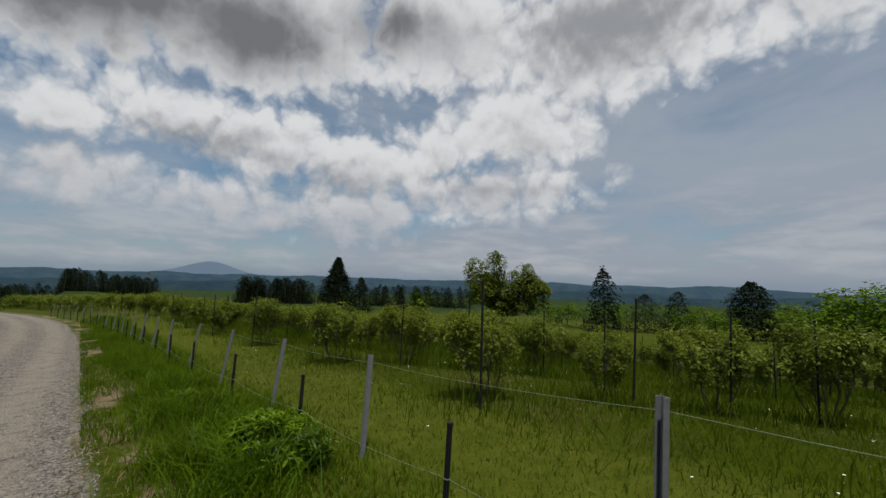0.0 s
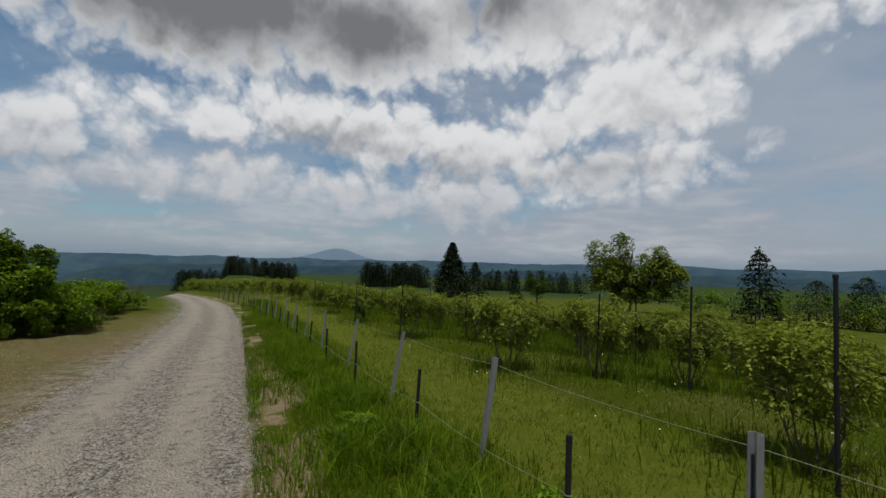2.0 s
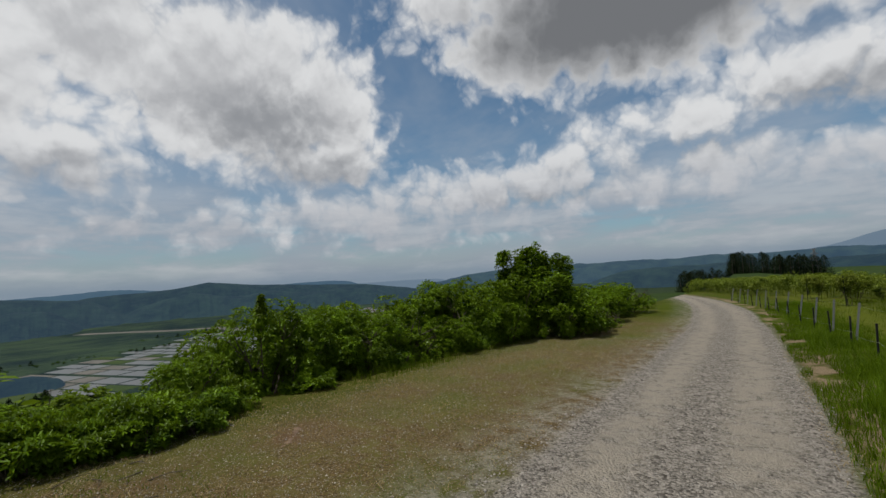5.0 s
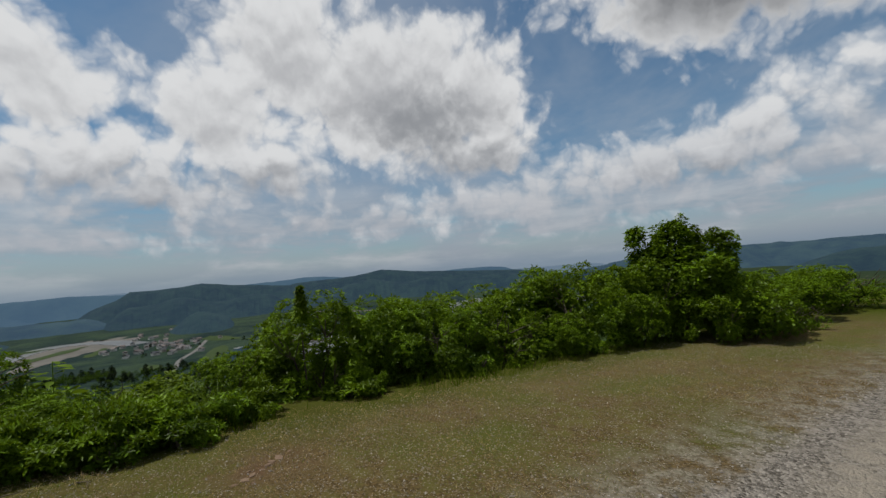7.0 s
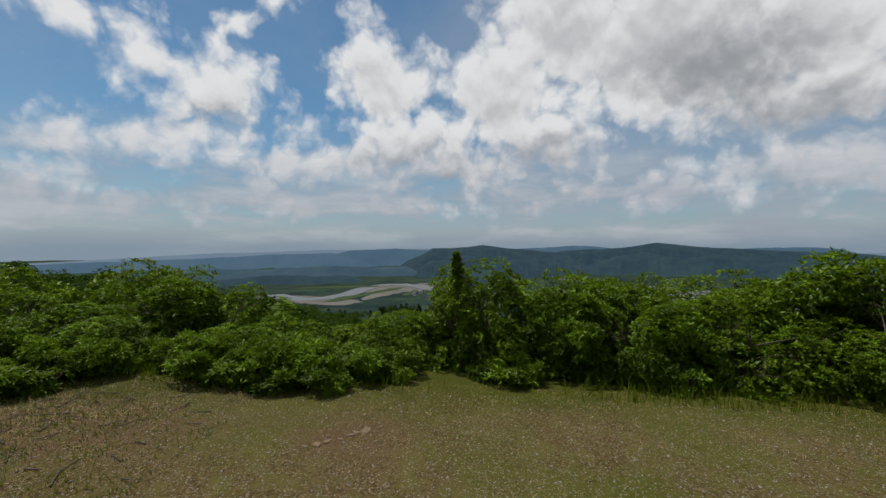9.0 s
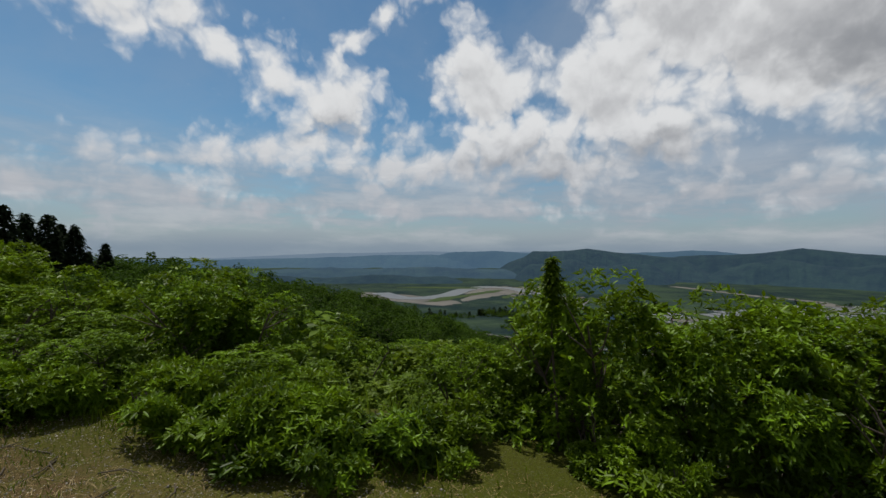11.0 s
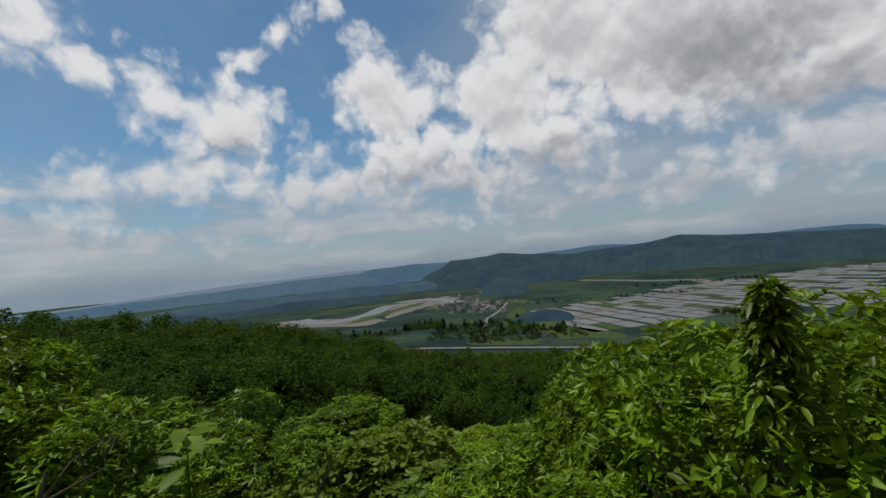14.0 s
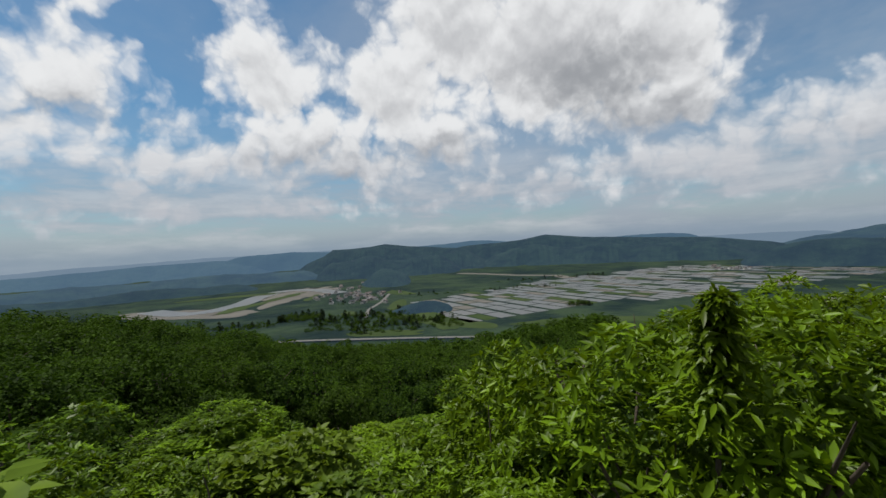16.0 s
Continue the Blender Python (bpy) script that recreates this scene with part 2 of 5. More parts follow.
def ground_look(n, p):
    x, y, z = n.split(p)
    wob = n.math("MULTIPLY", n.math("SUBTRACT", n.noise(p, 0.9, 5.0, 0.6), 0.5), 0.9)
    fine = n.noise(p, 34.0, 6.0, 0.65)
    mid = n.noise(p, 4.0, 5.0, 0.6)
    big = n.noise(p, 0.55, 4.0, 0.55)
    # the road's middle line bends to the left beyond the straight
    far = n.math("MAXIMUM", n.math("SUBTRACT", y, ROAD_BEND), 0.0)
    line = n.math("SUBTRACT", ROAD_X, n.math("MULTIPLY", n.math("MULTIPLY", far, far), ROAD_CURVE))
    off = n.math("ADD", n.math("SUBTRACT", x, line), n.math("MULTIPLY", wob, 0.45))
    side = n.math("ABSOLUTE", off)
    stones = n.voronoi(p, 42.0, "Color")
    pebble = n.voronoi(p, 42.0)
    chip = n.voronoi(p, 16.0, "Color")
    shade = n.split(stones)[0]
    grit = n.mix(shade, (0.06, 0.053, 0.045), (0.285, 0.262, 0.228))
    grit = n.mix(n.ramp(n.split(chip)[1], 0.55, 0.95, 0.0, 0.6), grit, (0.31, 0.285, 0.25))
    dust = n.mix(fine, (0.2, 0.178, 0.145), (0.33, 0.3, 0.25))
    track = n.math("SUBTRACT", 1.0, n.ramp(n.math("ABSOLUTE", n.math("SUBTRACT", side, 0.58)), 0.12, 0.44))
    gravel = n.mix(n.math("MULTIPLY", track, n.ramp(mid, 0.3, 0.6)), grit, dust)
    dry = n.mix(fine, (0.026, 0.019, 0.008), (0.19, 0.138, 0.062))
    dry = n.mix(0.75, dry, n.mix(n.split(n.voronoi(p, 58.0, "Color"))[0], (0.3, 0.3, 0.3), (1.25, 1.2, 1.15)), "MULTIPLY")
    dry = n.mix(n.ramp(mid, 0.42, 0.68), dry, (0.1, 0.088, 0.028))
    dry = n.mix(n.ramp(n.math("ADD", n.math("MULTIPLY", big, 0.6), n.math("MULTIPLY", fine, 0.5)), 0.5, 0.68), dry, n.mix(fine, (0.04, 0.05, 0.008), (0.1, 0.105, 0.022)))
    dry = n.mix(n.ramp(n.split(n.voronoi(p, 85.0, "Color"))[2], 0.9, 0.96, 0.0, 0.6), dry, (0.26, 0.23, 0.19))
    turf = n.mix(fine, (0.012, 0.025, 0.001), (0.066, 0.09, 0.003))
    turf = n.mix(n.ramp(big, 0.42, 0.68, 0.0, 0.75), turf, n.mix(fine, (0.045, 0.05, 0.008), (0.125, 0.112, 0.03)))
    turf = n.mix(n.ramp(n.noise(p, 0.28, 4.0, 0.6), 0.44, 0.64, 0.0, 0.6), turf, n.mix(fine, (0.014, 0.024, 0.001), (0.046, 0.06, 0.003)))
    mown = n.math("MULTIPLY", n.ramp(n.math("ABSOLUTE", n.math("SUBTRACT", n.math("ADD", x, n.math("MULTIPLY", wob, 1.2)), 4.6)), 1.7, 0.8), n.ramp(mid, 0.3, 0.6, 0.4, 1.0))
    turf = n.mix(mown, turf, n.mix(fine, (0.03, 0.046, 0.003), (0.12, 0.135, 0.016)))
    woods = n.mix(n.noise(p, 0.05, 8.0, 0.6), (0.01, 0.022, 0.005), (0.03, 0.05, 0.012))
    meadow = n.mix(n.noise(p, 0.012, 6.0, 0.6), (0.006, 0.016, 0.008), (0.03, 0.044, 0.02))
    # brown lay-by to the left, green towards its outer edge
    left = n.math("SUBTRACT", -4.15, n.math("ADD", x, n.math("MULTIPLY", wob, 1.4)))
    soil = n.math("MAXIMUM", n.math("SQRT", n.math("ADD", n.math("POWER", n.math("ADD", x, 3.42), 2.0), n.math("POWER", n.math("SUBTRACT", y, 12.75), 2.0))), 0.0)
    worn = n.math("MULTIPLY", n.ramp(n.math("ADD", soil, n.math("MULTIPLY", wob, 1.2)), 0.75, 0.2), n.ramp(mid, 0.35, 0.6))
    brink = n.math("SQRT", n.math("ADD", n.math("POWER", n.math("MULTIPLY", n.math("ADD", x, 3.4), 0.8), 2.0), n.math("POWER", n.math("MULTIPLY", n.math("SUBTRACT", y, 10.2), 0.6), 2.0)))
    worn = n.math("MAXIMUM", worn, n.math("MULTIPLY", n.ramp(n.math("ADD", brink, n.math("MULTIPLY", wob, 1.3)), 1.2, 0.3), n.ramp(mid, 0.4, 0.62)))
    dry = n.mix(worn, dry, n.mix(fine, (0.045, 0.028, 0.015), (0.16, 0.1, 0.058)))
    brown = n.mix(n.ramp(left, -0.6, 0.6, 0.0, 0.75), dry, turf)
    brown = n.mix(n.ramp(y, 27.0, 34.0), brown, turf)
    bare = n.math("MULTIPLY", n.ramp(n.math("ABSOLUTE", n.math("SUBTRACT", off, 1.68)), 0.5, 0.15), n.ramp(n.noise(p, 1.1, 4.0, 0.6), 0.47, 0.57))
    verge = n.mix(bare, turf, n.mix(fine, (0.1, 0.075, 0.045), (0.24, 0.185, 0.12)))
    land = n.mix(n.ramp(off, 0.9, 1.3), brown, verge)
    land = n.mix(n.ramp(n.math("SUBTRACT", -7.0, x), 0.0, 2.0), land, woods)
    land = n.mix(n.ramp(z, -112.0, -118.5), land, meadow)
    land = n.mix(n.ramp(n.math("ADD", n.math("ABSOLUTE", x), n.math("ABSOLUTE", y)), 190.0, 260.0), land, n.mix(n.ramp(z, -100.0, -117.0), woods, meadow))
    road = n.ramp(side, 1.34, 1.1)
    wash = n.math("MULTIPLY", n.ramp(n.math("MULTIPLY", off, -1.0), 2.5, 1.1, 0.0, 0.75), n.math("MULTIPLY", n.ramp(mid, 0.36, 0.6), n.ramp(off, 1.2, 0.9)))
    land = n.mix(wash, land, gravel)
    colour = n.mix(road, land, gravel)
    height = n.math("ADD", n.math("MULTIPLY", pebble, n.math("MULTIPLY", road, -1.2)), n.math("ADD", n.math("ADD", fine, mid), n.math("MULTIPLY", n.voronoi(p, 75.0), n.math("SUBTRACT", 0.35, n.math("MULTIPLY", road, 0.35)))))
    return colour, height, 0.03


ROAD_X, ROAD_BEND, ROAD_CURVE = 0.48, 22.0, 0.0036
M_GROUND = surface("hilltop_ground", ground_look, 0.95, 0.04)
M_BARK = surface("bark", lambda n, p: (n.mix(n.noise(p, 26.0, 6.0), (0.03, 0.024, 0.017), (0.11, 0.092, 0.07)), n.noise(p, 40.0, 6.0), 0.01), 0.9, 0.2)
M_GALV = surface("galvanised_steel", lambda n, p: (n.mix(n.noise(p, 22.0, 5.0), (0.07, 0.074, 0.078), (0.15, 0.156, 0.16)), n.noise(p, 60.0, 3.0), 0.001), 0.5, 0.6)
M_BLACK = surface("black_plastic", lambda n, p: (n.mix(n.noise(p, 30.0, 4.0), (0.006, 0.006, 0.007), (0.016, 0.016, 0.017)), None, 0), 0.65, 0.12)
M_WIRE = surface("electric_twine", lambda n, p: (n.mix(n.noise(p, 80.0, 2.0), (0.08, 0.1, 0.05), (0.19, 0.21, 0.13)), None, 0), 0.6, 0.3)
M_LEAF = leafy("shrub_leaves", (0.006, 0.02, 0.001), (0.13, 0.235, 0.007), (0.22, 0.34, 0.006), 0.17, 0.42, 0.012)
M_LEAF_PALE = leafy("pale_leaves", (0.03, 0.064, 0.005), (0.115, 0.18, 0.016), (0.18, 0.27, 0.01), 0.3, 0.5, 0.012)
M_BERRY = leafy("berry_bush_leaves", (0.03, 0.05, 0.004), (0.19, 0.24, 0.034), (0.17, 0.24, 0.012), 0.28, 0.5, 0.01)
M_WOOD = leafy("woodland_leaves", (0.003, 0.011, 0.001), (0.042, 0.088, 0.003), (0.05, 0.11, 0.002), 0.18, 0.6, 0.006)
M_CEDAR = leafy("cedar_needles", (0.004, 0.009, 0.004), (0.017, 0.028, 0.011), (0.02, 0.035, 0.01), 0.12, 0.6, 0.005)
M_GRASS = leafy("grass_blades", (0.02, 0.04, 0.001), (0.07, 0.11, 0.003), (0.12, 0.185, 0.003), 0.3, 0.6, 0.005)
M_VERGE = leafy("verge_blades", (0.015, 0.038, 0.001), (0.1, 0.17, 0.004), (0.16, 0.26, 0.004), 0.28, 0.6, 0.006)
M_STRAW = leafy("dry_grass", (0.13, 0.1, 0.05), (0.38, 0.31, 0.17), (0.2, 0.17, 0.08), 0.3, 0.6, 0.01)
M_STONE = surface("road_gravel", lambda n, p: (n.mix(n.add("ShaderNodeNewGeometry").outputs["Random Per Island"], (0.1, 0.092, 0.082), (0.33, 0.305, 0.27)), n.noise(p, 90.0, 4.0), 0.004), 0.85, 0.25)
M_PETAL = surface("white_petals", lambda n, p: ((0.78, 0.78, 0.74), None, 0), 0.6, 0.3)


def with_haze_glow(name, dark, light, scale, air, thick):
    """Woods and land kilometres away, their haze put in as an even bluish glow of the surface."""
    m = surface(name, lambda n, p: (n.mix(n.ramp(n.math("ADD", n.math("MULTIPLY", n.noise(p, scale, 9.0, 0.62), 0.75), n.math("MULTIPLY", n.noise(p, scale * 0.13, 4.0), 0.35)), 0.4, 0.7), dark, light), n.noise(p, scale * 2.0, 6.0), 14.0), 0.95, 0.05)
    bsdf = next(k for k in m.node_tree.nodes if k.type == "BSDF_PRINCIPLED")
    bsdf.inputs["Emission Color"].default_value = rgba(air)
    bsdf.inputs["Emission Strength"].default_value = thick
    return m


# blue emission that stands in for skylit air before the far land
HAZE_GLOW = (0.12, 0.23, 0.37)
M_HILL_NEAR = with_haze_glow("wooded_hills", (0.001, 0.004, 0.003), (0.009, 0.018, 0.01), 0.012, HAZE_GLOW, 0.19)
M_HILL_MID = with_haze_glow("hazy_hills", (0.002, 0.005, 0.005), (0.013, 0.022, 0.013), 0.008, HAZE_GLOW, 0.3)
M_HILL_FAR = with_haze_glow("distant_hills", (0.005, 0.009, 0.01), (0.012, 0.02, 0.016), 0.005, HAZE_GLOW, 0.46)
M_PEAK = with_haze_glow("distant_mountain", (0.006, 0.01, 0.01), (0.01, 0.015, 0.014), 0.003, (0.17, 0.24, 0.33), 0.85)
M_VALLEY = with_haze_glow("valley_land", (0.002, 0.007, 0.002), (0.022, 0.036, 0.011), 0.011, HAZE_GLOW, 0.07)


# ---- mesh helpers ----
RNG = np.random.default_rng(7)


def mesh_of(name, verts, faces, material, smooth=False):
    """A mesh from an (n, 3) array and an (m, k) array of corners, all faces with k corners."""
    me = bpy.data.meshes.new(name)
    verts, faces = np.asarray(verts, np.float32), np.asarray(faces, np.int32)
    me.vertices.add(len(verts))
    me.vertices.foreach_set("co", verts.ravel())
    k = faces.shape[1]
    me.loops.add(faces.size)
    me.loops.foreach_set("vertex_index", faces.ravel())
    me.polygons.add(len(faces))
    me.polygons.foreach_set("loop_start", np.arange(0, faces.size, k, dtype=np.int32))
    if smooth:
        me.polygons.foreach_set("use_smooth", np.ones(len(faces), bool))
    me.materials.append(material)
    me.update(calc_edges=True)
    return me


def part(name, bm, material, parent=None, label=""):
    """Links a bmesh as one mesh object, under a thing where one is given."""
    me = bpy.data.meshes.new(name)
    bm.to_mesh(me)
    bm.free()
    me.materials.append(material)
    ob = new(name, me)
    ob.parent = parent
    return tagged(ob, label)


def hung(name, me, parent=None, label=""):
    ob = new(name, me)
    ob.parent = parent
    return tagged(ob, label)


def unit(v):
    return v / np.maximum(np.linalg.norm(v, axis=-1, keepdims=True), 1e-9)


def leaf_arrays(at, way, length, width, fold=0.18, droop=0.25, simple=False):
    """Leaves from their bases, directions, lengths and widths: folded blades of eight triangles, or plain diamonds of two."""
    way = unit(way)
    across = unit(np.cross(way, np.array([0.0, 0.0, 1.0]) + RNG.normal(0, 0.35, way.shape)))
    lift = np.cross(across, way)
    L, W = length[:, None], width[:, None]
    sag = np.array([0, 0, -1.0]) * L * droop
    tip = at + way * L + sag
    k = len(at)
    if simple:
        left, right = at + way * L * 0.45 - across * W * 0.5 + sag * 0.2, at + way * L * 0.45 + across * W * 0.5 + sag * 0.2
        return np.stack([at, right, tip, left], 1).reshape(-1, 3), np.arange(4 * k).reshape(k, 4)
    rows = [at]
    for u, w, s in ((0.3, 0.42, 0.06), (0.62, 0.46, 0.32)):
        mid = at + way * L * u - lift * W * fold + sag * s
        rows += [mid - across * W * w + lift * W * fold, mid, mid + across * W * w + lift * W * fold]
    verts = np.stack(rows + [tip], 1).reshape(-1, 3)
    base = (np.arange(k) * 8)[:, None, None]
    tris = np.array([[0, 2, 1], [0, 3, 2], [1, 2, 5], [1, 5, 4], [2, 3, 6], [2, 6, 5], [4, 5, 7], [5, 6, 7]])[None]
    return verts, (base + tris).reshape(-1, 3)


def tube(path, radii, sides=6):
    """Vertices and quads of a tapered tube along a path."""
    path, rings = np.asarray(path, float), []
    for i, p in enumerate(path):
        d = unit(path[min(i + 1, len(path) - 1)] - path[max(i - 1, 0)])
        a = unit(np.cross(d, [0.31, 0.17, 0.93] if abs(d[2]) < 0.9 else [1.0, 0.1, 0]))
        b = np.cross(d, a)
        t = np.arange(sides) / sides * 2 * np.pi
        rings.append(p + radii[i] * (np.cos(t)[:, None] * a + np.sin(t)[:, None] * b))
    quads = [[i * sides + j, i * sides + (j + 1) % sides, (i + 1) * sides + (j + 1) % sides, (i + 1) * sides + j] for i in range(len(path) - 1) for j in range(sides)]
    return np.concatenate(rings), np.array(quads)


def merged(pieces):
    verts, faces, n = [], [], 0
    for v, f in pieces:
        verts.append(v)
        faces.append(f + n)
        n += len(v)
    return np.concatenate(verts), np.concatenate(faces)


def wave(x, y, seed, scale, octaves=4):
    """Smooth pseudo-random heights, about -1 to 1."""
    rng, total = np.random.default_rng(seed), 0.0
    for o in range(octaves):
        for _ in range(3):
            a, ph = rng.uniform(0, 2 * np.pi), rng.uniform(0, 2 * np.pi, 2)
            k = 2 ** o / scale
            total = total + np.sin((x * math.cos(a) + y * math.sin(a)) * k + ph[0] + 1.3 * np.sin((y * math.cos(a) - x * math.sin(a)) * k * 0.7 + ph[1])) / (3 * 1.7 ** o)
    return total


def sstep(v, lo, hi):
    t = np.clip((v - lo) / (hi - lo), 0, 1)
    return t * t * (3 - 2 * t)


VALLEY = -120.0


def ground_z(x, y, rough=True):
    """The height of the land."""
    x, y = np.asarray(x, float), np.asarray(y, float)
    z = -0.045 * (np.clip(y, -15, 30) - 12.8)
    r = np.hypot(x - 1, y - 8)
    z = z + np.interp(r, [0, 25, 100, 143, 440, 1000], [0, 0, -3.2, -4.6, -10, -60]) + 0.1 * sstep(x, 1.8, 3.2)
    z = z - 0.12 * np.clip(x - 7.0, 0, 25)
    # the hillside to the left: steep towards the river, a long spur behind
    dx, dy = x + 4.5, y - 13.0
    rl, az = np.hypot(dx, dy), np.degrees(np.arctan2(-dx, dy)) % 360
    fall = np.tan(np.radians(np.interp(az, [20, 50, 78, 98, 105, 117, 130, 141, 160, 200], [2.5, 9, 13, 11.4, 8.8, 5.2, 3.0, 1.0, 0.4, 0.3])))
    crest = np.interp(az, [60, 95, 105, 120, 150], [330, 300, 210, 160, 150])
    zl = -rl * fall - 5.0 * sstep(rl, 4, 40) - 0.6 * sstep(rl, 0.5, 4) - 0.45 * np.maximum(rl - crest, 0)
    zl = np.maximum(zl, VALLEY)
    zl = np.where(zl < VALLEY + 1, VALLEY, zl) + wave(x, y, 3, 60.0) * 2.0 * sstep(rl, 30, 120) * (zl > VALLEY + 4)
    z = z + (zl - z) * sstep(-5.0 - x, 0, 3.0)
    if rough:
        z = z + 0.02 * wave(x, y, 11, 0.8, 3) * sstep(60 - r, 0, 20)
    return z


def spread_axis(lo, hi, step, far, grow=1.13):
    near = list(np.arange(lo, hi, step))
    s, right, left = step, [hi], [lo - step]
    while right[-1] < far:
        s *= grow
        right.append(right[-1] + s)
    s = step
    while left[-1] > -far:
        s *= grow
        left.append(left[-1] - s)
    return np.array(left[::-1] + near + right)


def build_ground():
    xs, ys = spread_axis(-9, 9, 0.2, 4700), spread_axis(2, 30, 0.25, 4700)
    gx, gy = np.meshgrid(xs, ys)
    v = np.stack([gx, gy, ground_z(gx, gy)], -1).reshape(-1, 3)
    w, h = len(xs), len(ys)
    i = (np.arange(h - 1)[:, None] * w + np.arange(w - 1)).ravel()
    f = np.stack([i, i + 1, i + w + 1, i + w], -1)
    tagged(new("ground", mesh_of("ground", v, f, M_GROUND, True)), "hilltop with gravel road, dry lay-by and mown grass", "ground", kind="structure")


build_ground()


# ---- far hills ----
def ridge(name, az0, az1, dist, deep, top, seed, material, label, rough=0.12, foot=-130.0):
    """A range of hills between two azimuths, its skyline top(azimuth) in degrees of elevation seen from the hilltop."""
    az = np.linspace(az0, az1, 420)
    el = np.array([top(a) for a in az]) + rough * wave(az, 0 * az, seed, 2.6, 5)
    el = el - 2.5 * (1 - sstep(np.minimum(az - az0, az1 - az), 0, min(9.0, 0.2 * (az1 - az0))))
    rows = []
    for k in np.linspace(0, 1, 27):
        d = dist + deep * (k - 0.6)
        up = np.sin(np.pi * min(k / 1.2, 1.0)) if k < 0.6 else np.cos((k - 0.6) / 0.4 * np.pi / 2)
        up = sstep(k / 0.6, 0, 1) if k < 0.6 else up
        peak = 1.8 + dist * np.tan(np.radians(el))
        spurs = wave(az * 4.0, np.full_like(az, k * 9.0), seed + 1, 4.0, 5)
        z = foot + (peak - foot) * np.clip(up + 0.75 * spurs * up * (1 - up), 0, 1)
        rows.append(np.stack([-np.sin(np.radians(az)) * d, np.cos(np.radians(az)) * d, z], -1))
    v, w = np.concatenate(rows), len(az)
    i = (np.arange(26)[:, None] * w + np.arange(w - 1)).ravel()
    return tagged(new(name, mesh_of(name, v, np.stack([i, i + 1, i + w + 1, i + w], -1), material, True)), label, "hills", kind="structure")


def bumps(base, *peaks):
    return lambda a: base + sum(h * math.exp(-((a - c) / w) ** 2) for c, w, h in peaks)


# the haze over these hills is the glow in their materials
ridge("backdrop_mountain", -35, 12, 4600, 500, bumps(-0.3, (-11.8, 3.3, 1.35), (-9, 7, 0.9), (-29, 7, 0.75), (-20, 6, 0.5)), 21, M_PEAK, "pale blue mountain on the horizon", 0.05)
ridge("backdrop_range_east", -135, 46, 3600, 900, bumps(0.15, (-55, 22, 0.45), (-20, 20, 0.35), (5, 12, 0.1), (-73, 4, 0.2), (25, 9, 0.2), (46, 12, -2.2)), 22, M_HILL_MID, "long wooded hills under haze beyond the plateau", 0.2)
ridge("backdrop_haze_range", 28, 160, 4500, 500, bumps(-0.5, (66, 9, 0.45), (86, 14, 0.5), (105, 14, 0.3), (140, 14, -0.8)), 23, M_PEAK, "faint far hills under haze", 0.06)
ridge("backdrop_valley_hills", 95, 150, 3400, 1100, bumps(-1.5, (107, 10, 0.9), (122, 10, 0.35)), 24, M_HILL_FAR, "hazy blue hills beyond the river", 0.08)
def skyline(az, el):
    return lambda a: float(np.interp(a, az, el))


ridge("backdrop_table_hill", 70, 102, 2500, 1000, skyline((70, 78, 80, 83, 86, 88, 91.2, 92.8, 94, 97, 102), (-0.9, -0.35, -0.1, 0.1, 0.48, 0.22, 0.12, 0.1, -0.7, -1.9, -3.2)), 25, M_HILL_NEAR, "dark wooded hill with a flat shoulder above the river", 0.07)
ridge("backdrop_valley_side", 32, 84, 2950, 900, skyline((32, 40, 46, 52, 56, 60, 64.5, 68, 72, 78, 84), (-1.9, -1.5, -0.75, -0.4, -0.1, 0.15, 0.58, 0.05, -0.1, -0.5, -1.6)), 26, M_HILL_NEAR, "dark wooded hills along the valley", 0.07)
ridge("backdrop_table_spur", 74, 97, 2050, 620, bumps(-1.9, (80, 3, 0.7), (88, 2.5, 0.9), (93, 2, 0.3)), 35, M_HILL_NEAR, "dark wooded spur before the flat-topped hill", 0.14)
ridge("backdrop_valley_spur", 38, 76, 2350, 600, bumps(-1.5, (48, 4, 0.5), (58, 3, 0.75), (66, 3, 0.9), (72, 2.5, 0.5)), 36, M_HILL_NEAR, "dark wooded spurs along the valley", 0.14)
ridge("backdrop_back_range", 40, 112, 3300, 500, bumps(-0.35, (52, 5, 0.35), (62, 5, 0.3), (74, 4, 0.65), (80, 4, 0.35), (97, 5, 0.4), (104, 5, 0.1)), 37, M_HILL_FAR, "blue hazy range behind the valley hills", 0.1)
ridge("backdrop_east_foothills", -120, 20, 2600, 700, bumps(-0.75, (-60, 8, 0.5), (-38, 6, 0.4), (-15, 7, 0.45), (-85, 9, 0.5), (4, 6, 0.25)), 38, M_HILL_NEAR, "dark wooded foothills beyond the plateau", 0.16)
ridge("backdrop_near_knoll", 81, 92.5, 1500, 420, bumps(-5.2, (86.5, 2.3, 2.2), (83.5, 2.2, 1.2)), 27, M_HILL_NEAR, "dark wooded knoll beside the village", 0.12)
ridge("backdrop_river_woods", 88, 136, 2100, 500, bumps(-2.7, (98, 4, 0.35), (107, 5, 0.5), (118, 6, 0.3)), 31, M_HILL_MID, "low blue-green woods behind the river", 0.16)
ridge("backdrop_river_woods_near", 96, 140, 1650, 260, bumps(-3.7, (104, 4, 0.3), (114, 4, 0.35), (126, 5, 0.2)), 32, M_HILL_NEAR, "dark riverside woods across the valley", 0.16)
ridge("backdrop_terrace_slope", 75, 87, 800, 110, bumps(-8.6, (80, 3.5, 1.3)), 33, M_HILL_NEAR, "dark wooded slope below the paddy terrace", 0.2)
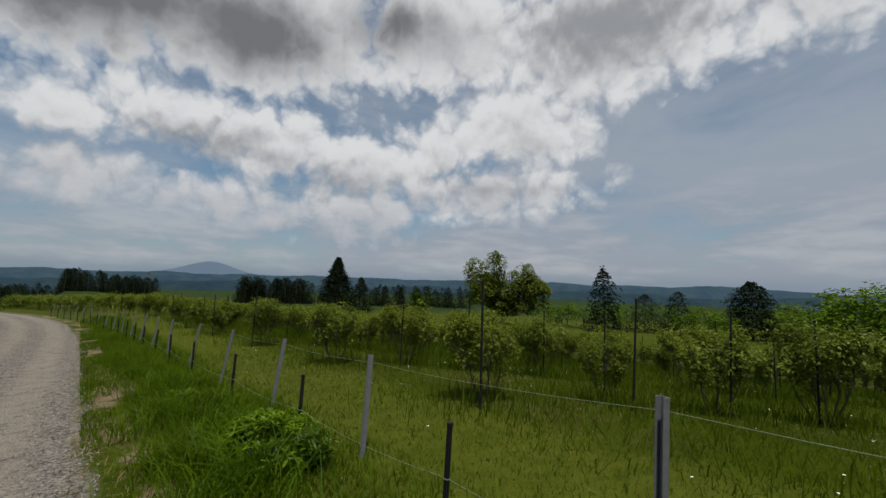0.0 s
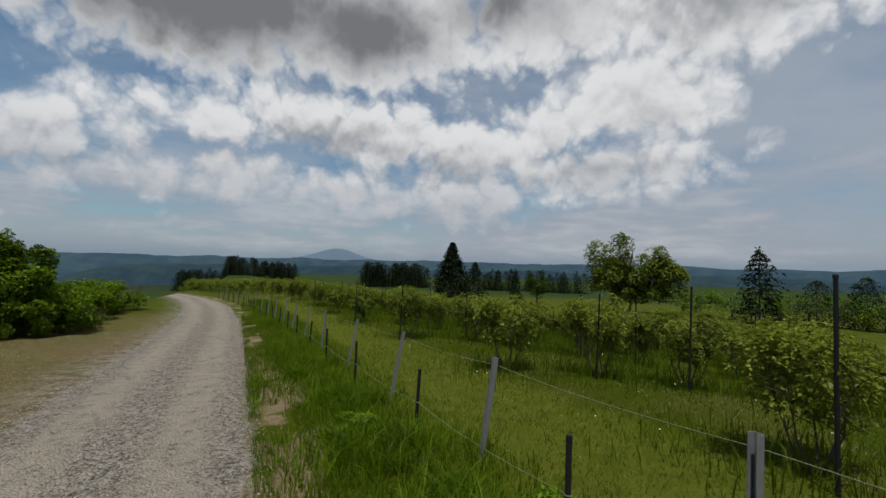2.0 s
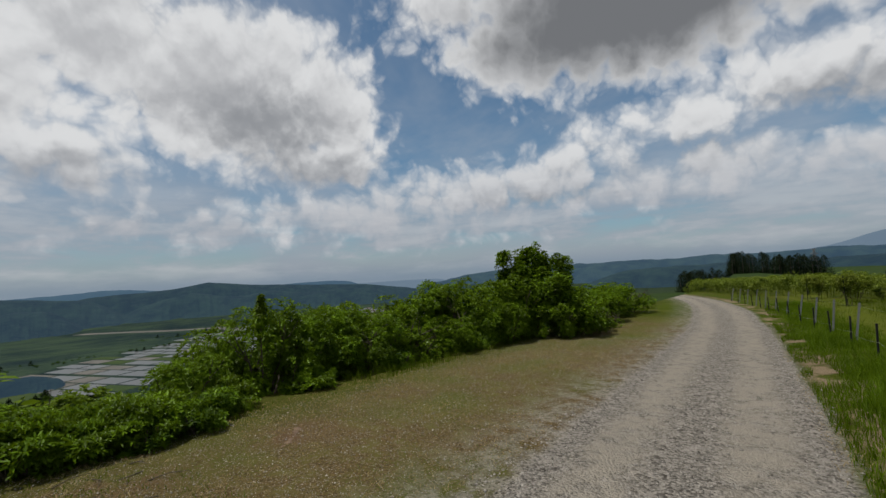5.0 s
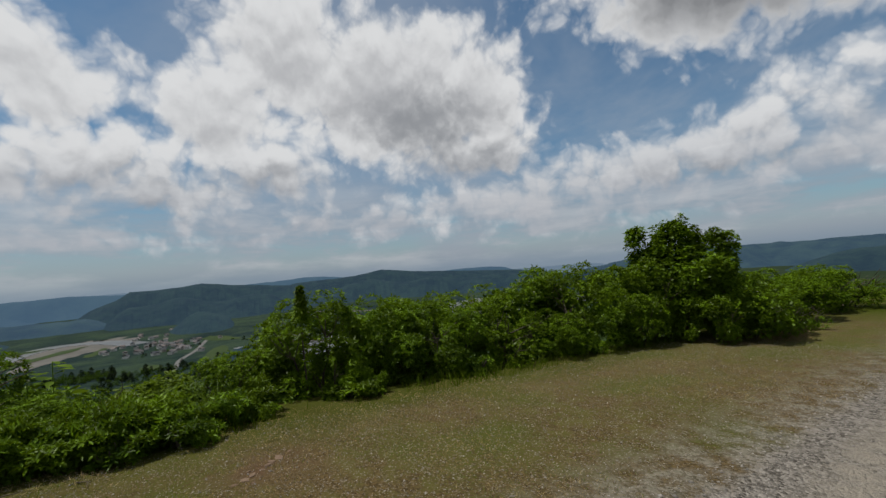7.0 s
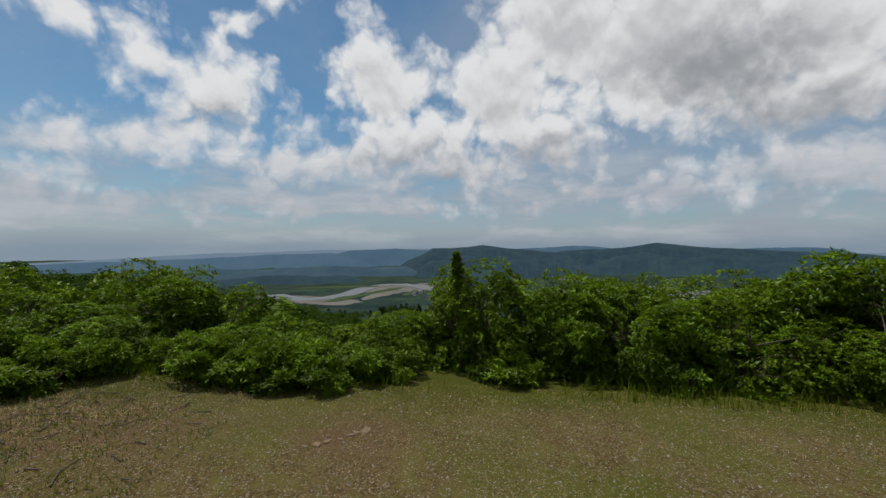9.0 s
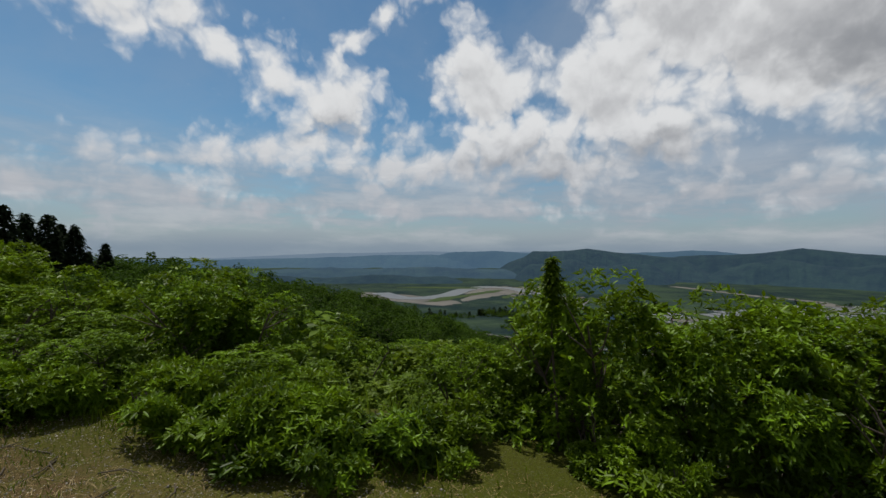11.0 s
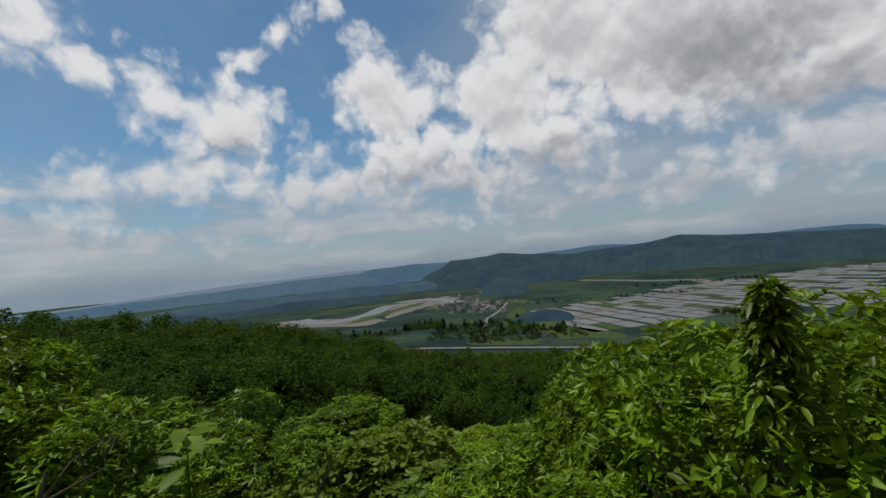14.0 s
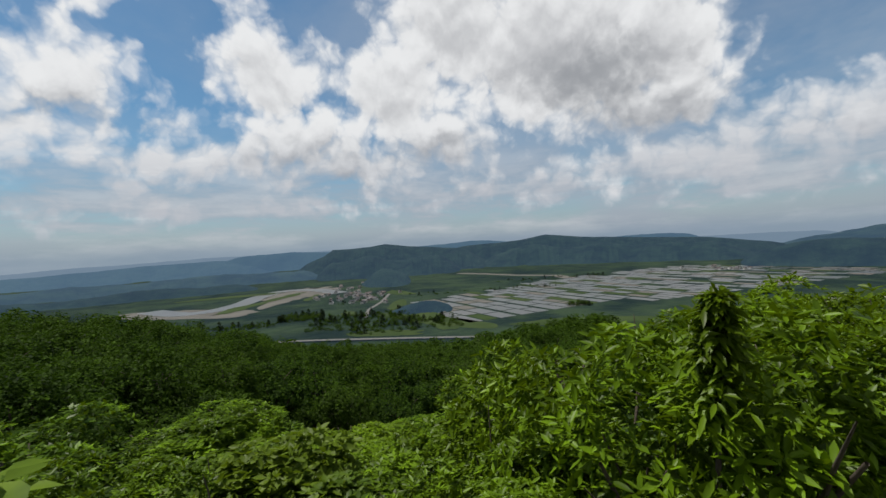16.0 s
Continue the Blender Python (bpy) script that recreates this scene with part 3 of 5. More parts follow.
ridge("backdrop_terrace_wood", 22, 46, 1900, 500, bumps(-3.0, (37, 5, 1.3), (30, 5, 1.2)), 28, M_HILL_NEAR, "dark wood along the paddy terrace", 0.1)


def valley_floor():
    """The flat land of the valley, from the foot of the hill to the hills beyond."""
    # its haze is material glow too
    az, d = np.linspace(28, 160, 50), np.array([430, 700, 1100, 1700, 2600, 3600, 4600.0])
    v = np.concatenate([np.stack([-np.sin(np.radians(az)) * r, np.cos(np.radians(az)) * r, np.full(50, VALLEY + 0.2)], -1) for r in d])
    i = (np.arange(6)[:, None] * 50 + np.arange(49)).ravel()
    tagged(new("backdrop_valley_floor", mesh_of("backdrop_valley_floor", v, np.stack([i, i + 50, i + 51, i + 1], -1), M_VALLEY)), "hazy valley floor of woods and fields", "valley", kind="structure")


valley_floor()


# ---- plants ----
def lobed_points(count, radii, lobes, rng, inner=0.35, lobe=0.55, low=False):
    """Points through a lumpy crown: a cloud of lobes over an ellipsoid, denser towards its skin, with gaps between."""
    c = unit(rng.normal(size=(lobes, 3)))
    c[:, 2] = rng.uniform(-0.75, 1.0, lobes) if low else np.abs(c[:, 2]) * 1.1 - 0.25
    c = unit(c) * (1 - lobe * 0.75) * rng.uniform(0.75, 1.1, (lobes, 1))
    size = rng.uniform(0.6, 1.0, lobes) * lobe
    pick = rng.integers(0, lobes, count)
    d = unit(rng.normal(size=(count, 3)) + np.array([0, 0, 0.25]))
    rad = (inner + (1 - inner) * rng.uniform(0, 1, count) ** 0.5)[:, None]
    local = c[pick] + d * rad * size[pick][:, None]
    return local * radii, unit(d * 0.75 + unit(local) * 0.6)


def rosettes(at, out, rng, per, length, width, upward=0.35, simple=False, droop=0.3):
    """Whorls of leaves at twig ends."""
    k = len(at)
    axis = unit(out * 0.6 + np.array([0, 0, 0.75]) + rng.normal(0, 0.25, (k, 3)))
    a = unit(np.cross(axis, rng.normal(size=(k, 3))))
    c = np.cross(axis, a)
    turn = (np.arange(per) / per * 2 * np.pi)[None] + rng.uniform(0, 6.3, (k, 1)) + rng.normal(0, 0.25, (k, per))
    tip = rng.uniform(0.1, 0.75, (k, per, 1)) * (0.5 + upward)
    w = a[:, None] * np.cos(turn)[..., None] + c[:, None] * np.sin(turn)[..., None] + axis[:, None] * tip
    p = np.repeat(at, per, 0) + rng.normal(0, length * 0.12, (k * per, 3))
    ln = length * rng.uniform(0.6, 1.25, k * per)
    return leaf_arrays(p, w.reshape(-1, 3), ln, width * ln / length, simple=simple, droop=droop)


def stem_mesh(name, foot, tip, r0, rng, twigs=4, kink=0.12, bark=None):
    """One woody stem that forks towards its tip."""
    foot, tip = np.array(foot, float), np.array(tip, float)
    n = 5
    span = np.linalg.norm(tip - foot)
    path = [foot + (tip - foot) * (i / n) + (rng.normal(0, kink * span / n, 3) if 0 < i < n else 0) for i in range(n + 1)]
    pieces = [tube(path, np.linspace(r0, r0 * 0.3, n + 1), 5)]
    for _ in range(twigs):
        i = rng.integers(2, n)
        b = path[i]
        e = b + unit(tip - foot + rng.normal(0, 0.6, 3) * span) * span * rng.uniform(0.2, 0.4)
        pieces.append(tube([b, (b + e) / 2 + rng.normal(0, 0.02 * span, 3), e], [r0 * 0.45, r0 * 0.3, r0 * 0.12], 4))
    return mesh_of(name, *merged(pieces), bark or M_BARK, True)


def shrub(seed, height, wide, count, per, length, width, material, label, simple=False, lobes=9, stems=4, bark=None, droop=0.12):
    """A leafy shrub: an Empty at its foot with stems and a crown."""
    rng = np.random.default_rng(seed)
    ob = tagged(new("shrub"), label, "shrub")
    for i in range(stems):
        a = rng.uniform(0, 2 * np.pi)
        hung("stem", stem_mesh("stem", (0.12 * math.cos(a), 0.12 * math.sin(a), -0.15), (wide * 0.45 * math.cos(a), wide * 0.45 * math.sin(a), height * rng.uniform(0.6, 0.85)), 0.028, rng, 5, bark=bark), ob)
    at, out = lobed_points(count, np.array([wide * 0.5, wide * 0.5, height * 0.56]) * 1.12, lobes, rng, 0.7, 0.46 if lobes < 20 else 0.34, True)
    at = at + np.array([0, 0, height * 0.48])
    keep = at[:, 2] > 0.02
    hung("crown", mesh_of("crown", *rosettes(at[keep], out[keep], rng, per, length, width, 0.6, simple=simple, droop=droop), material), ob)
    return ob


def berry_bush(seed, fine):
    rng = np.random.default_rng(seed)
    ob = tagged(new("blueberry_bush"), "blueberry bush with grey-green leaves on bare lower stems", "blueberry bush")
    for i in range(5 if fine else 3):
        a = i * 1.26 + rng.uniform(-0.3, 0.3)
        hung("stem", stem_mesh("stem", (0.07 * math.cos(a), 0.07 * math.sin(a), -0.1), (0.5 * math.cos(a), 0.5 * math.sin(a), rng.uniform(0.95, 1.4)), 0.016, rng, 6), ob)
    k = 1300 if fine else 520
    at, out = lobed_points(k, np.array([0.8, 0.8, 0.76]), 14, rng, 0.15, 0.5, True)
    at = at + np.array([0, 0, 1.0])
    at[:, :2] *= np.clip(0.4 + 0.52 * at[:, 2:3], 0.3, 1.05)
    size = 0.064 if fine else 0.115
    hung("crown", mesh_of("crown", *rosettes(at, out, rng, 5 if fine else 4, size, size * 0.5, 0.3, True, 0.15), M_BERRY), ob)
    return ob


def broad_tree(name, seed, height, crowns, count, size, label, material=None, trunk=0.16, lobes=14):
    """A broadleaf tree: trunk, limbs and a crown of lobes. crowns: rows of x, y, z and three radii."""
    rng = np.random.default_rng(seed)
    ob = tagged(new(name), label, "tree")
    hung("trunk", stem_mesh("trunk", (0, 0, -0.4), (0.2, 0.1, height * 0.8), trunk, rng, 6), ob)
    pieces = []
    for x, y, z, rx, ry, rz in crowns:
        hung("limb", stem_mesh("limb", (0, 0, height * 0.22), (x, y, z + rz * 0.3), trunk * 0.55, rng, 6), ob)
        at, out = lobed_points(int(count / len(crowns)), np.array([rx, ry, rz]) * 1.1, lobes, rng, 0.5, 0.45 if lobes < 20 else 0.36, True)
        pieces.append(rosettes(at + np.array([x, y, z]), out, rng, 3, size, size * 0.62, 0.3, True, 0.2))
    hung("crown", mesh_of("crown", *merged(pieces), material or M_WOOD), ob)
    return ob


def conifer(name, seed, height, wide, count, label, bare=0.12, thin=0.0, power=0.9):
    """A cedar: straight trunk and tiers of drooping sprays under a pointed top."""
    rng = np.random.default_rng(seed)
    ob = tagged(new(name), label, "conifer")
    hung("trunk", mesh_of("trunk", *tube([(0, 0, -0.5), (0, 0, height * 0.5), (0, 0, height * 0.97)], [height * 0.016, height * 0.01, 0.03], 6), M_BARK, True), ob)
    tiers = 15
    h = bare + (1 - bare) * rng.uniform(0, 1, count) ** 1.35
    if thin:
        h = np.round(h * tiers) / tiers + rng.normal(0, 0.012, count)
    a = rng.uniform(0, 2 * np.pi, count)
    lump = 0.78 + 0.3 * np.sin(a * 3 + h * 23 + seed) * np.sin(h * 31 + a) + 0.12 * rng.normal(size=count)
    r = wide * np.clip(1 - h, 0.012, 1) ** power * lump * rng.uniform(0.25, 1, count) ** 0.5
    at = np.stack([np.cos(a) * r, np.sin(a) * r, h * height], -1)
    out = unit(np.stack([np.cos(a), np.sin(a), np.full(count, 0.15)], -1))
    s = height * 0.055
    hung("crown", mesh_of("crown", *rosettes(at, out, rng, 3, s, s * 0.42, 0.1, True, 0.35), M_CEDAR), ob)
    return ob


def stand(ob, x, y, turn=0.0, scale=1.0, sink=0.0, tilt=0.0):
    """The pose of a thing on the land."""
    return pose(x, y, float(ground_z(x, y, False)) - sink, tilt, 0, turn) @ Matrix.Scale(scale, 4)


def scaled_copy(ob, m):
    made = copy_thing(ob, m)
    made.matrix_basis = m
    return made


def aim(az, dist, x0=1.6, y0=4.1):
    return x0 - math.sin(radians(az)) * dist, y0 + math.cos(radians(az)) * dist


# ---- the fence ----
def galvanised_post():
    ob = tagged(new("fence_post"), "grey galvanised steel angle fence post with bolt holes", "fence post", "fence posts along the road")
    bm = bmesh.new()
    outline = [(-0.025, -0.012), (0.025, -0.012), (0.025, 0.028), (0.02, 0.028), (0.02, -0.006), (-0.02, -0.006), (-0.02, 0.028), (-0.025, 0.028)]
    rings = [[bm.verts.new((x, y, z)) for x, y in outline] for z in (-0.4, 0.93)]
    for i in range(8):
        bm.faces.new((rings[0][i], rings[0][(i + 1) % 8], rings[1][(i + 1) % 8], rings[1][i]))
    bm.faces.new(rings[1])
    part("channel", bm, M_GALV, ob)
    for z in (0.87, 0.72, 0.45):
        bm = bmesh.new()
        bmesh.ops.create_cone(bm, cap_ends=True, segments=8, radius1=0.008, radius2=0.008, depth=0.006, matrix=pose(0, -0.0135, z, 90))
        part("bolt_hole", bm, M_BLACK, ob, "dark bolt hole")
    return ob


def black_post():
    ob = tagged(new("electric_fence_stake"), "short black plastic electric fence stake", "fence stake", "stakes along the road")
    bm = bmesh.new()
    bmesh.ops.create_cone(bm, cap_ends=True, segments=10, radius1=0.021, radius2=0.019, depth=0.95, matrix=pose(0, 0, 0.185))
    part("shaft", bm, M_BLACK, ob)
    bm = bmesh.new()
    bmesh.ops.create_cone(bm, cap_ends=True, segments=10, radius1=0.022, radius2=0.022, depth=0.012, matrix=pose(0, 0, 0.645))
    part("cap", bm, M_BLACK, ob)
    bm = bmesh.new()
    bmesh.ops.create_cone(bm, cap_ends=True, segments=8, radius1=0.0235, radius2=0.0235, depth=0.008, matrix=pose(0, 0, 0.3))
    part("clip", bm, M_WIRE, ob, "pale wire clip")
    return ob


def fence_x(y):
    return 3.62 - 0.032 * (y - 6) - ROAD_CURVE * max(y - ROAD_BEND, 0) ** 2


first_galv, first_black = galvanised_post(), black_post()
tops = []
for i, y in enumerate([2.4, 5.02, 7.6, 9.82, 12.13, 14.45] + [16.8 + 2.35 * k for k in range(14)]):
    x = fence_x(y) + 0.1
    m = pose(x, y, float(ground_z(x, y, False)) + (0.05 if y < 6 else -0.01), RNG.normal(0, 2.0) + (9 if i > 2 else 3), RNG.normal(0, 1.5), 78 + RNG.normal(0, 6))
    tops.append(m @ Vector((0, -0.02, 0.86)))
    if i:
        copy_thing(first_galv, m)
    else:
        first_galv.matrix_basis = m
lows = []
for i, y in enumerate([4.0, 6.28, 8.54, 10.84, 13.25, 15.36, 17.27, 19.28] + [21.2 + 2.1 * k for k in range(13)]):
    x = fence_x(y) - 0.1
    m = pose(x, y, float(ground_z(x, y, False)) - 0.02, RNG.normal(0, 2.5), RNG.normal(0, 2.5), RNG.uniform(0, 360))
    lows.append(m @ Vector((0, 0, 0.3)))
    if i:
        copy_thing(first_black, m)
    else:
        first_black.matrix_basis = m


def wire(name, points, label, sag=0.03):
    path = []
    for a, b in zip(points, points[1:]):
        for k in range(5):
            p = a.lerp(b, k / 5)
            path.append((p.x, p.y, p.z - sag * 4 * (k / 5) * (1 - k / 5)))
    path.append(tuple(points[-1]))
    tagged(new(name, mesh_of(name, *tube(path, [0.002] * len(path), 5), M_WIRE, True)), label, "fence wire")


wire("upper_fence_wire", tops, "pale electric fence twine strung between steel posts")
wire("lower_fence_wire", lows, "pale electric fence twine strung between black stakes", 0.05)


# ---- the blueberry field ----
def support_stake():
    ob = tagged(new("support_stake"), "thin black pole standing among blueberry bushes", "stake", "stakes of the blueberry rows")
    bm = bmesh.new()
    bmesh.ops.create_cone(bm, cap_ends=True, segments=7, radius1=0.017, radius2=0.015, depth=1.75, matrix=pose(0, 0, 0.675))
    part("pole", bm, M_BLACK, ob)
    bm = bmesh.new()
    bmesh.ops.create_cone(bm, cap_ends=True, segments=7, radius1=0.019, radius2=0.017, depth=0.03, matrix=pose(0, 0, 1.56))
    part("cap", bm, M_BLACK, ob)
    return ob


fine_bushes = [tagged(berry_bush(40 + k, True), group="blueberry rows") for k in range(3)]
coarse_bushes = [tagged(berry_bush(50 + k, False), group="blueberry rows") for k in range(3)]
stake = support_stake()
used_bush, used_stake = set(), False
ROW = Vector((0.76, -0.65))
far_rows, bush_feet = [], []
for k in range(-2, 27):
    along = 8.3 + 4.9 * min(k, 8) + 3.6 * max(k - 8, 0)
    start = Vector((6.2 - ROAD_CURVE * max(along - ROAD_BEND, 0) ** 2, along))
    for j in range(0, 30):
        c = start + ROW * (1.6 * j) + Vector((RNG.normal(0, 0.16), RNG.normal(0, 0.16)))
        near = math.hypot(c.x - 1.5, c.y - 6)
        if c.y < 0.5 or near > (74 if j > 14 else 112) or (near > 14 and RNG.random() < 0.05):
            continue
        if near > 40:
            far_rows.append((c.x, c.y, RNG.uniform(0.86, 1.15)))
            continue
        bank = fine_bushes if near < 17 else coarse_bushes
        if near < 30:
            bush_feet.append((c.x, c.y))
        pick = bank[int(RNG.integers(0, 3))]
        size = RNG.uniform(0.74, 0.99) * (0.8 if RNG.random() < 0.15 else 1.0)
        m = stand(pick, c.x, c.y, RNG.uniform(0, 360), size)
        if pick.name in used_bush:
            scaled_copy(pick, m)
        else:
            pick.matrix_basis = m
            used_bush.add(pick.name)
        if near < 38 and RNG.random() < 0.9:
            sx, sy = c.x - 0.3 + RNG.normal(0, 0.18), c.y - 0.35 + RNG.normal(0, 0.18)
            m = stand(stake, sx, sy, RNG.uniform(0, 360), RNG.uniform(0.9, 1.12), 0, RNG.normal(0, 2.2))
            if used_stake:
                scaled_copy(stake, m)
            else:
                stake.matrix_basis, used_stake = m, True


def far_blueberries():
    rng, pieces = np.random.default_rng(59), []
    for x, y, s in far_rows:
        at, out = lobed_points(150, np.array([0.9, 0.9, 0.75]) * s, 10, rng, 0.3, 0.5, True)
        z = float(ground_z(x, y, False))
        pieces.append(rosettes(at + np.array([x, y, z + 1.0 * s]), out, rng, 4, 0.17, 0.085, 0.3, True, 0.15))
        pieces.append(tube([(x, y, z - 0.1), (x + 0.05, y, z + 0.9)], [0.03, 0.015], 4))
    tagged(new("far_blueberry_rows", mesh_of("far_blueberry_rows", *merged(pieces), M_BERRY)), "distant rows of green blueberry bushes", "blueberry bushes", kind="stuff")


far_blueberries()


# ---- trees beyond the field ----
def tree_at(ob, az, dist, turn=0.0):
    x, y = aim(az, dist)
    z = float(ground_z(x, y, False))
    height = max(v.co.z for part_of in ob.children for v in part_of.data.vertices)
    ob.matrix_basis = pose(x, y, z, 0, 0, turn) @ Matrix.Scale(1 + 3.0 / height, 4)
    return ob


tree_at(conifer("cedar", 61, 14.5, 6.6, 3000, "tall dark cedar beyond the blueberry field", 0.06, power=0.75), -26.5, 140)
tree_at(conifer("cedar", 62, 8.6, 4.4, 1400, "lower dark cedar beside the tall one", 0.05, power=0.7), -29.6, 142)
tree_at(conifer("cedar", 63, 5.2, 2.0, 600, "small dark cedar beyond the field"), -34.9, 118)
tree_at(conifer("cedar", 64, 9.8, 3.8, 800, "sparse cedar with a broken crown of layered limbs", 0.06, 1.0, 0.6), -61.3, 92)
tree_at(conifer("cedar", 65, 7.6, 4.6, 2600, "broad dark conifer at the field's edge", 0.08, 0.6, 0.45), -76.6, 96)
tree_at(conifer("cedar", 66, 5.0, 3.4, 800, "low dark conifer at the field's edge", 0.03, power=0.5), -66.0, 100)
tree_at(conifer("cedar", 67, 5.8, 3.2, 800, "low dark conifer at the field's edge", 0.03, power=0.5), -69.6, 100)
tree_at(broad_tree("broadleaf_tree", 71, 12.5, ((-4.4, 0.5, 9.0, 3.3, 3.3, 4.3), (-1.4, 0, 9.8, 2.8, 3.0, 3.9), (-3.0, 0, 6.6, 3.6, 3.4, 3.0), (3.6, -0.5, 8.0, 3.2, 3.4, 3.6), (5.0, 0, 6.6, 3.0, 3.0, 3.2), (6.0, 0.5, 5.4, 3.2, 3.2, 3.2), (0.8, 0.3, 5.4, 3.2, 3.2, 2.8), (-3.8, 0, 5.0, 3.2, 3.2, 2.8), (3.4, 0.2, 3.4, 3.4, 3.4, 2.6), (-0.6, 0, 2.8, 2.6, 2.6, 2.0)), 11000, 0.4, "large light green tree with two open crowns beyond the field", M_BERRY, 0.3), -48.6, 98, turn=-48)
tree_at(broad_tree("broadleaf_tree", 72, 4.6, ((0, 0, 3.0, 2.0, 2.0, 1.9),), 500, 0.3, "round dark green tree beyond the field", M_WOOD, 0.12), -37.6, 112)
bank = [broad_tree("broadleaf_tree", 73 + k, 4.6, ((0.6, 0, 2.6, 2.6, 2.2, 2.0), (-1.6, 0.4, 2.2, 2.0, 2.0, 1.7)), 620, 0.3, "bushy light green tree at the edge of the field", M_LEAF, 0.12) for k in range(2)]
tree_at(bank[0], -84.5, 62)
tree_at(bank[1], -88.5, 58, turn=40)
for k, (az, dist, s) in enumerate(((-57, 106, 0.8), (-72.5, 104, 0.9), (-80.5, 84, 0.95), (-92, 56, 1.1), (-97, 60, 1.2), (-64, 112, 0.8), (-54.5, 112, 0.75), (-59, 100, 0.75), (-62.5, 104, 0.7), (-68, 108, 0.8), (-70.8, 98, 0.7), (-74, 92, 0.75), (-78.5, 100, 0.8), (-82.5, 80, 0.85), (-86.5, 76, 1.0), (-90, 70, 1.0), (-101, 58, 1.2))):
    x, y = aim(az, dist)
    scaled_copy(bank[k % 2], stand(bank[0], x, y, k * 70, 1.55 * s))

dark_cedars = [conifer("cedar", 81 + k, 10.0, 4.2, 330, "dark cedar of a far grove", 0.02, power=0.55) for k in range(3)]
first_used = set()


def grove(az0, az1, dist, count, size, seed, group, spread=12.0):
    rng = np.random.default_rng(seed)
    for k in range(count):
        x, y = aim(rng.uniform(az0, az1), dist + rng.uniform(-spread, spread))
        pick = dark_cedars[int(rng.integers(0, 3))]
        m = stand(pick, x, y, rng.uniform(0, 360), 1.3 * size * rng.uniform(0.75, 1.15))
        if pick.name in first_used:
            tagged(scaled_copy(pick, m), group=group)
        else:
            pick.matrix_basis = m
            first_used.add(pick.name)
            tagged(pick, group=group)


grove(2.4, 6.4, 330, 34, 1.05, 1, "far cedar grove")
grove(-0.9, 2.2, 330, 30, 0.95, 2, "far cedar grove")
grove(-6.4, -1.2, 330, 52, 0.9, 3, "far cedar grove")
grove(-23.5, -15.0, 220, 60, 0.86, 4, "cedar hedge beyond the field", 5)
grove(-44, -30, 210, 46, 0.72, 5, "cedar hedge beyond the field", 5)


def pylon(x, y, z, high):
    ob = tagged(new("pylon"), "grey lattice power pylon on the horizon", "pylon")
    ob.matrix_basis = pose(x, y, z)
    for sx, sy in ((-1, -1), (1, -1), (1, 1), (-1, 1)):
        hung("leg", mesh_of("leg", *tube([(sx * high * 0.1, sy * high * 0.1, 0), (sx * high * 0.03, sy * high * 0.03, high * 0.62), (sx * high * 0.02, sy * high * 0.02, high)], [0.4, 0.34, 0.26], 4), M_GALV), ob)
    for h, w in ((0.66, 0.13), (0.82, 0.11), (0.97, 0.08)):
        hung("crossarm", mesh_of("crossarm", *tube([(-w * high, 0, h * high), (0, 0, h * high + 0.4), (w * high, 0, h * high)], [0.26, 0.34, 0.26], 4), M_GALV), ob)
    for k in range(6):
        a, b = k / 6, (k + 1) / 6
        wa, wb = high * (0.1 - 0.08 * a), high * (0.1 - 0.08 * b)
        for s in (-1, 1):
            hung("brace", mesh_of("brace", *tube([(-s * wa, -wa, a * high), (s * wb, -wb, b * high)], [0.2, 0.2], 4), M_GALV), ob)


px, py = aim(-5.7, 520)
pylon(px, py, float(ground_z(px, py, False)), 26.0)


# ---- the hedge along the drop ----
GREEN = "dense green shrub with whorled pointed leaves at the lay-by's edge"
near_kinds = [shrub(100 + k, 1.7, 2.2, 1500, 8, 0.088, 0.028, M_LEAF, GREEN, lobes=22) for k in range(3)]
far_kinds = [shrub(110 + k, 1.7, 2.2, 1700, 8, 0.085, 0.031, M_LEAF, GREEN, True, lobes=20) for k in range(3)]
pale_kind = shrub(121, 1.5, 1.8, 620, 7, 0.12, 0.058, M_LEAF_PALE, "shrub with pale grey-green broad leaves on the slope", lobes=9)
fern_kind = shrub(131, 0.55, 1.0, 330, 7, 0.1, 0.028, M_LEAF, "low bright green weeds at the foot of the hedge", lobes=8, stems=2)
first_shrub = set()


def set_shrub(pick, x, y, top, wide, turn, group="hedge along the lay-by", high=1.7, lean=0.0):
    """Puts a shrub so that its top reaches the height top."""
    z = float(ground_z(x, y, False)) - 0.05
    s = wide / 2.2 if high == 1.7 else wide
    m = pose(x, y, z, lean, 0, turn) @ Matrix.Diagonal((s, s, max(top - z, 0.25) / high, 1))
    if pick.name in first_shrub:
        ob = copy_thing(pick, m)
        ob.matrix_basis = m
    else:
        ob = pick
        ob.matrix_basis = m
        first_shrub.add(pick.name)
    return tagged(ob, group=group)


for k, (x, y, top, wide) in enumerate((
        (-6.35, 14.15, 1.42, 2.0), (-6.75, 15.4, 1.3, 2.2), (-6.3, 12.95, 0.72, 1.3), (-6.35, 16.7, 1.02, 2.1), (-7.6, 14.2, 1.0, 2.2), (-6.0, 15.2, 1.12, 1.5), (-5.75, 16.4, 0.9, 1.3), (-5.7, 14.2, 0.55, 1.1),
        (-7.6, 16.6, 1.15, 2.4), (-6.6, 9.5, 1.2, 2.0), (-7.5, 8.3, 1.35, 2.4), (-5.9, 10.6, 0.55, 1.4), (-5.5, 8.3, 0.85, 1.7), (-7.6, 10.6, 0.45, 1.8))):
    set_shrub(near_kinds[k % 3], x, y, top, wide, k * 77)
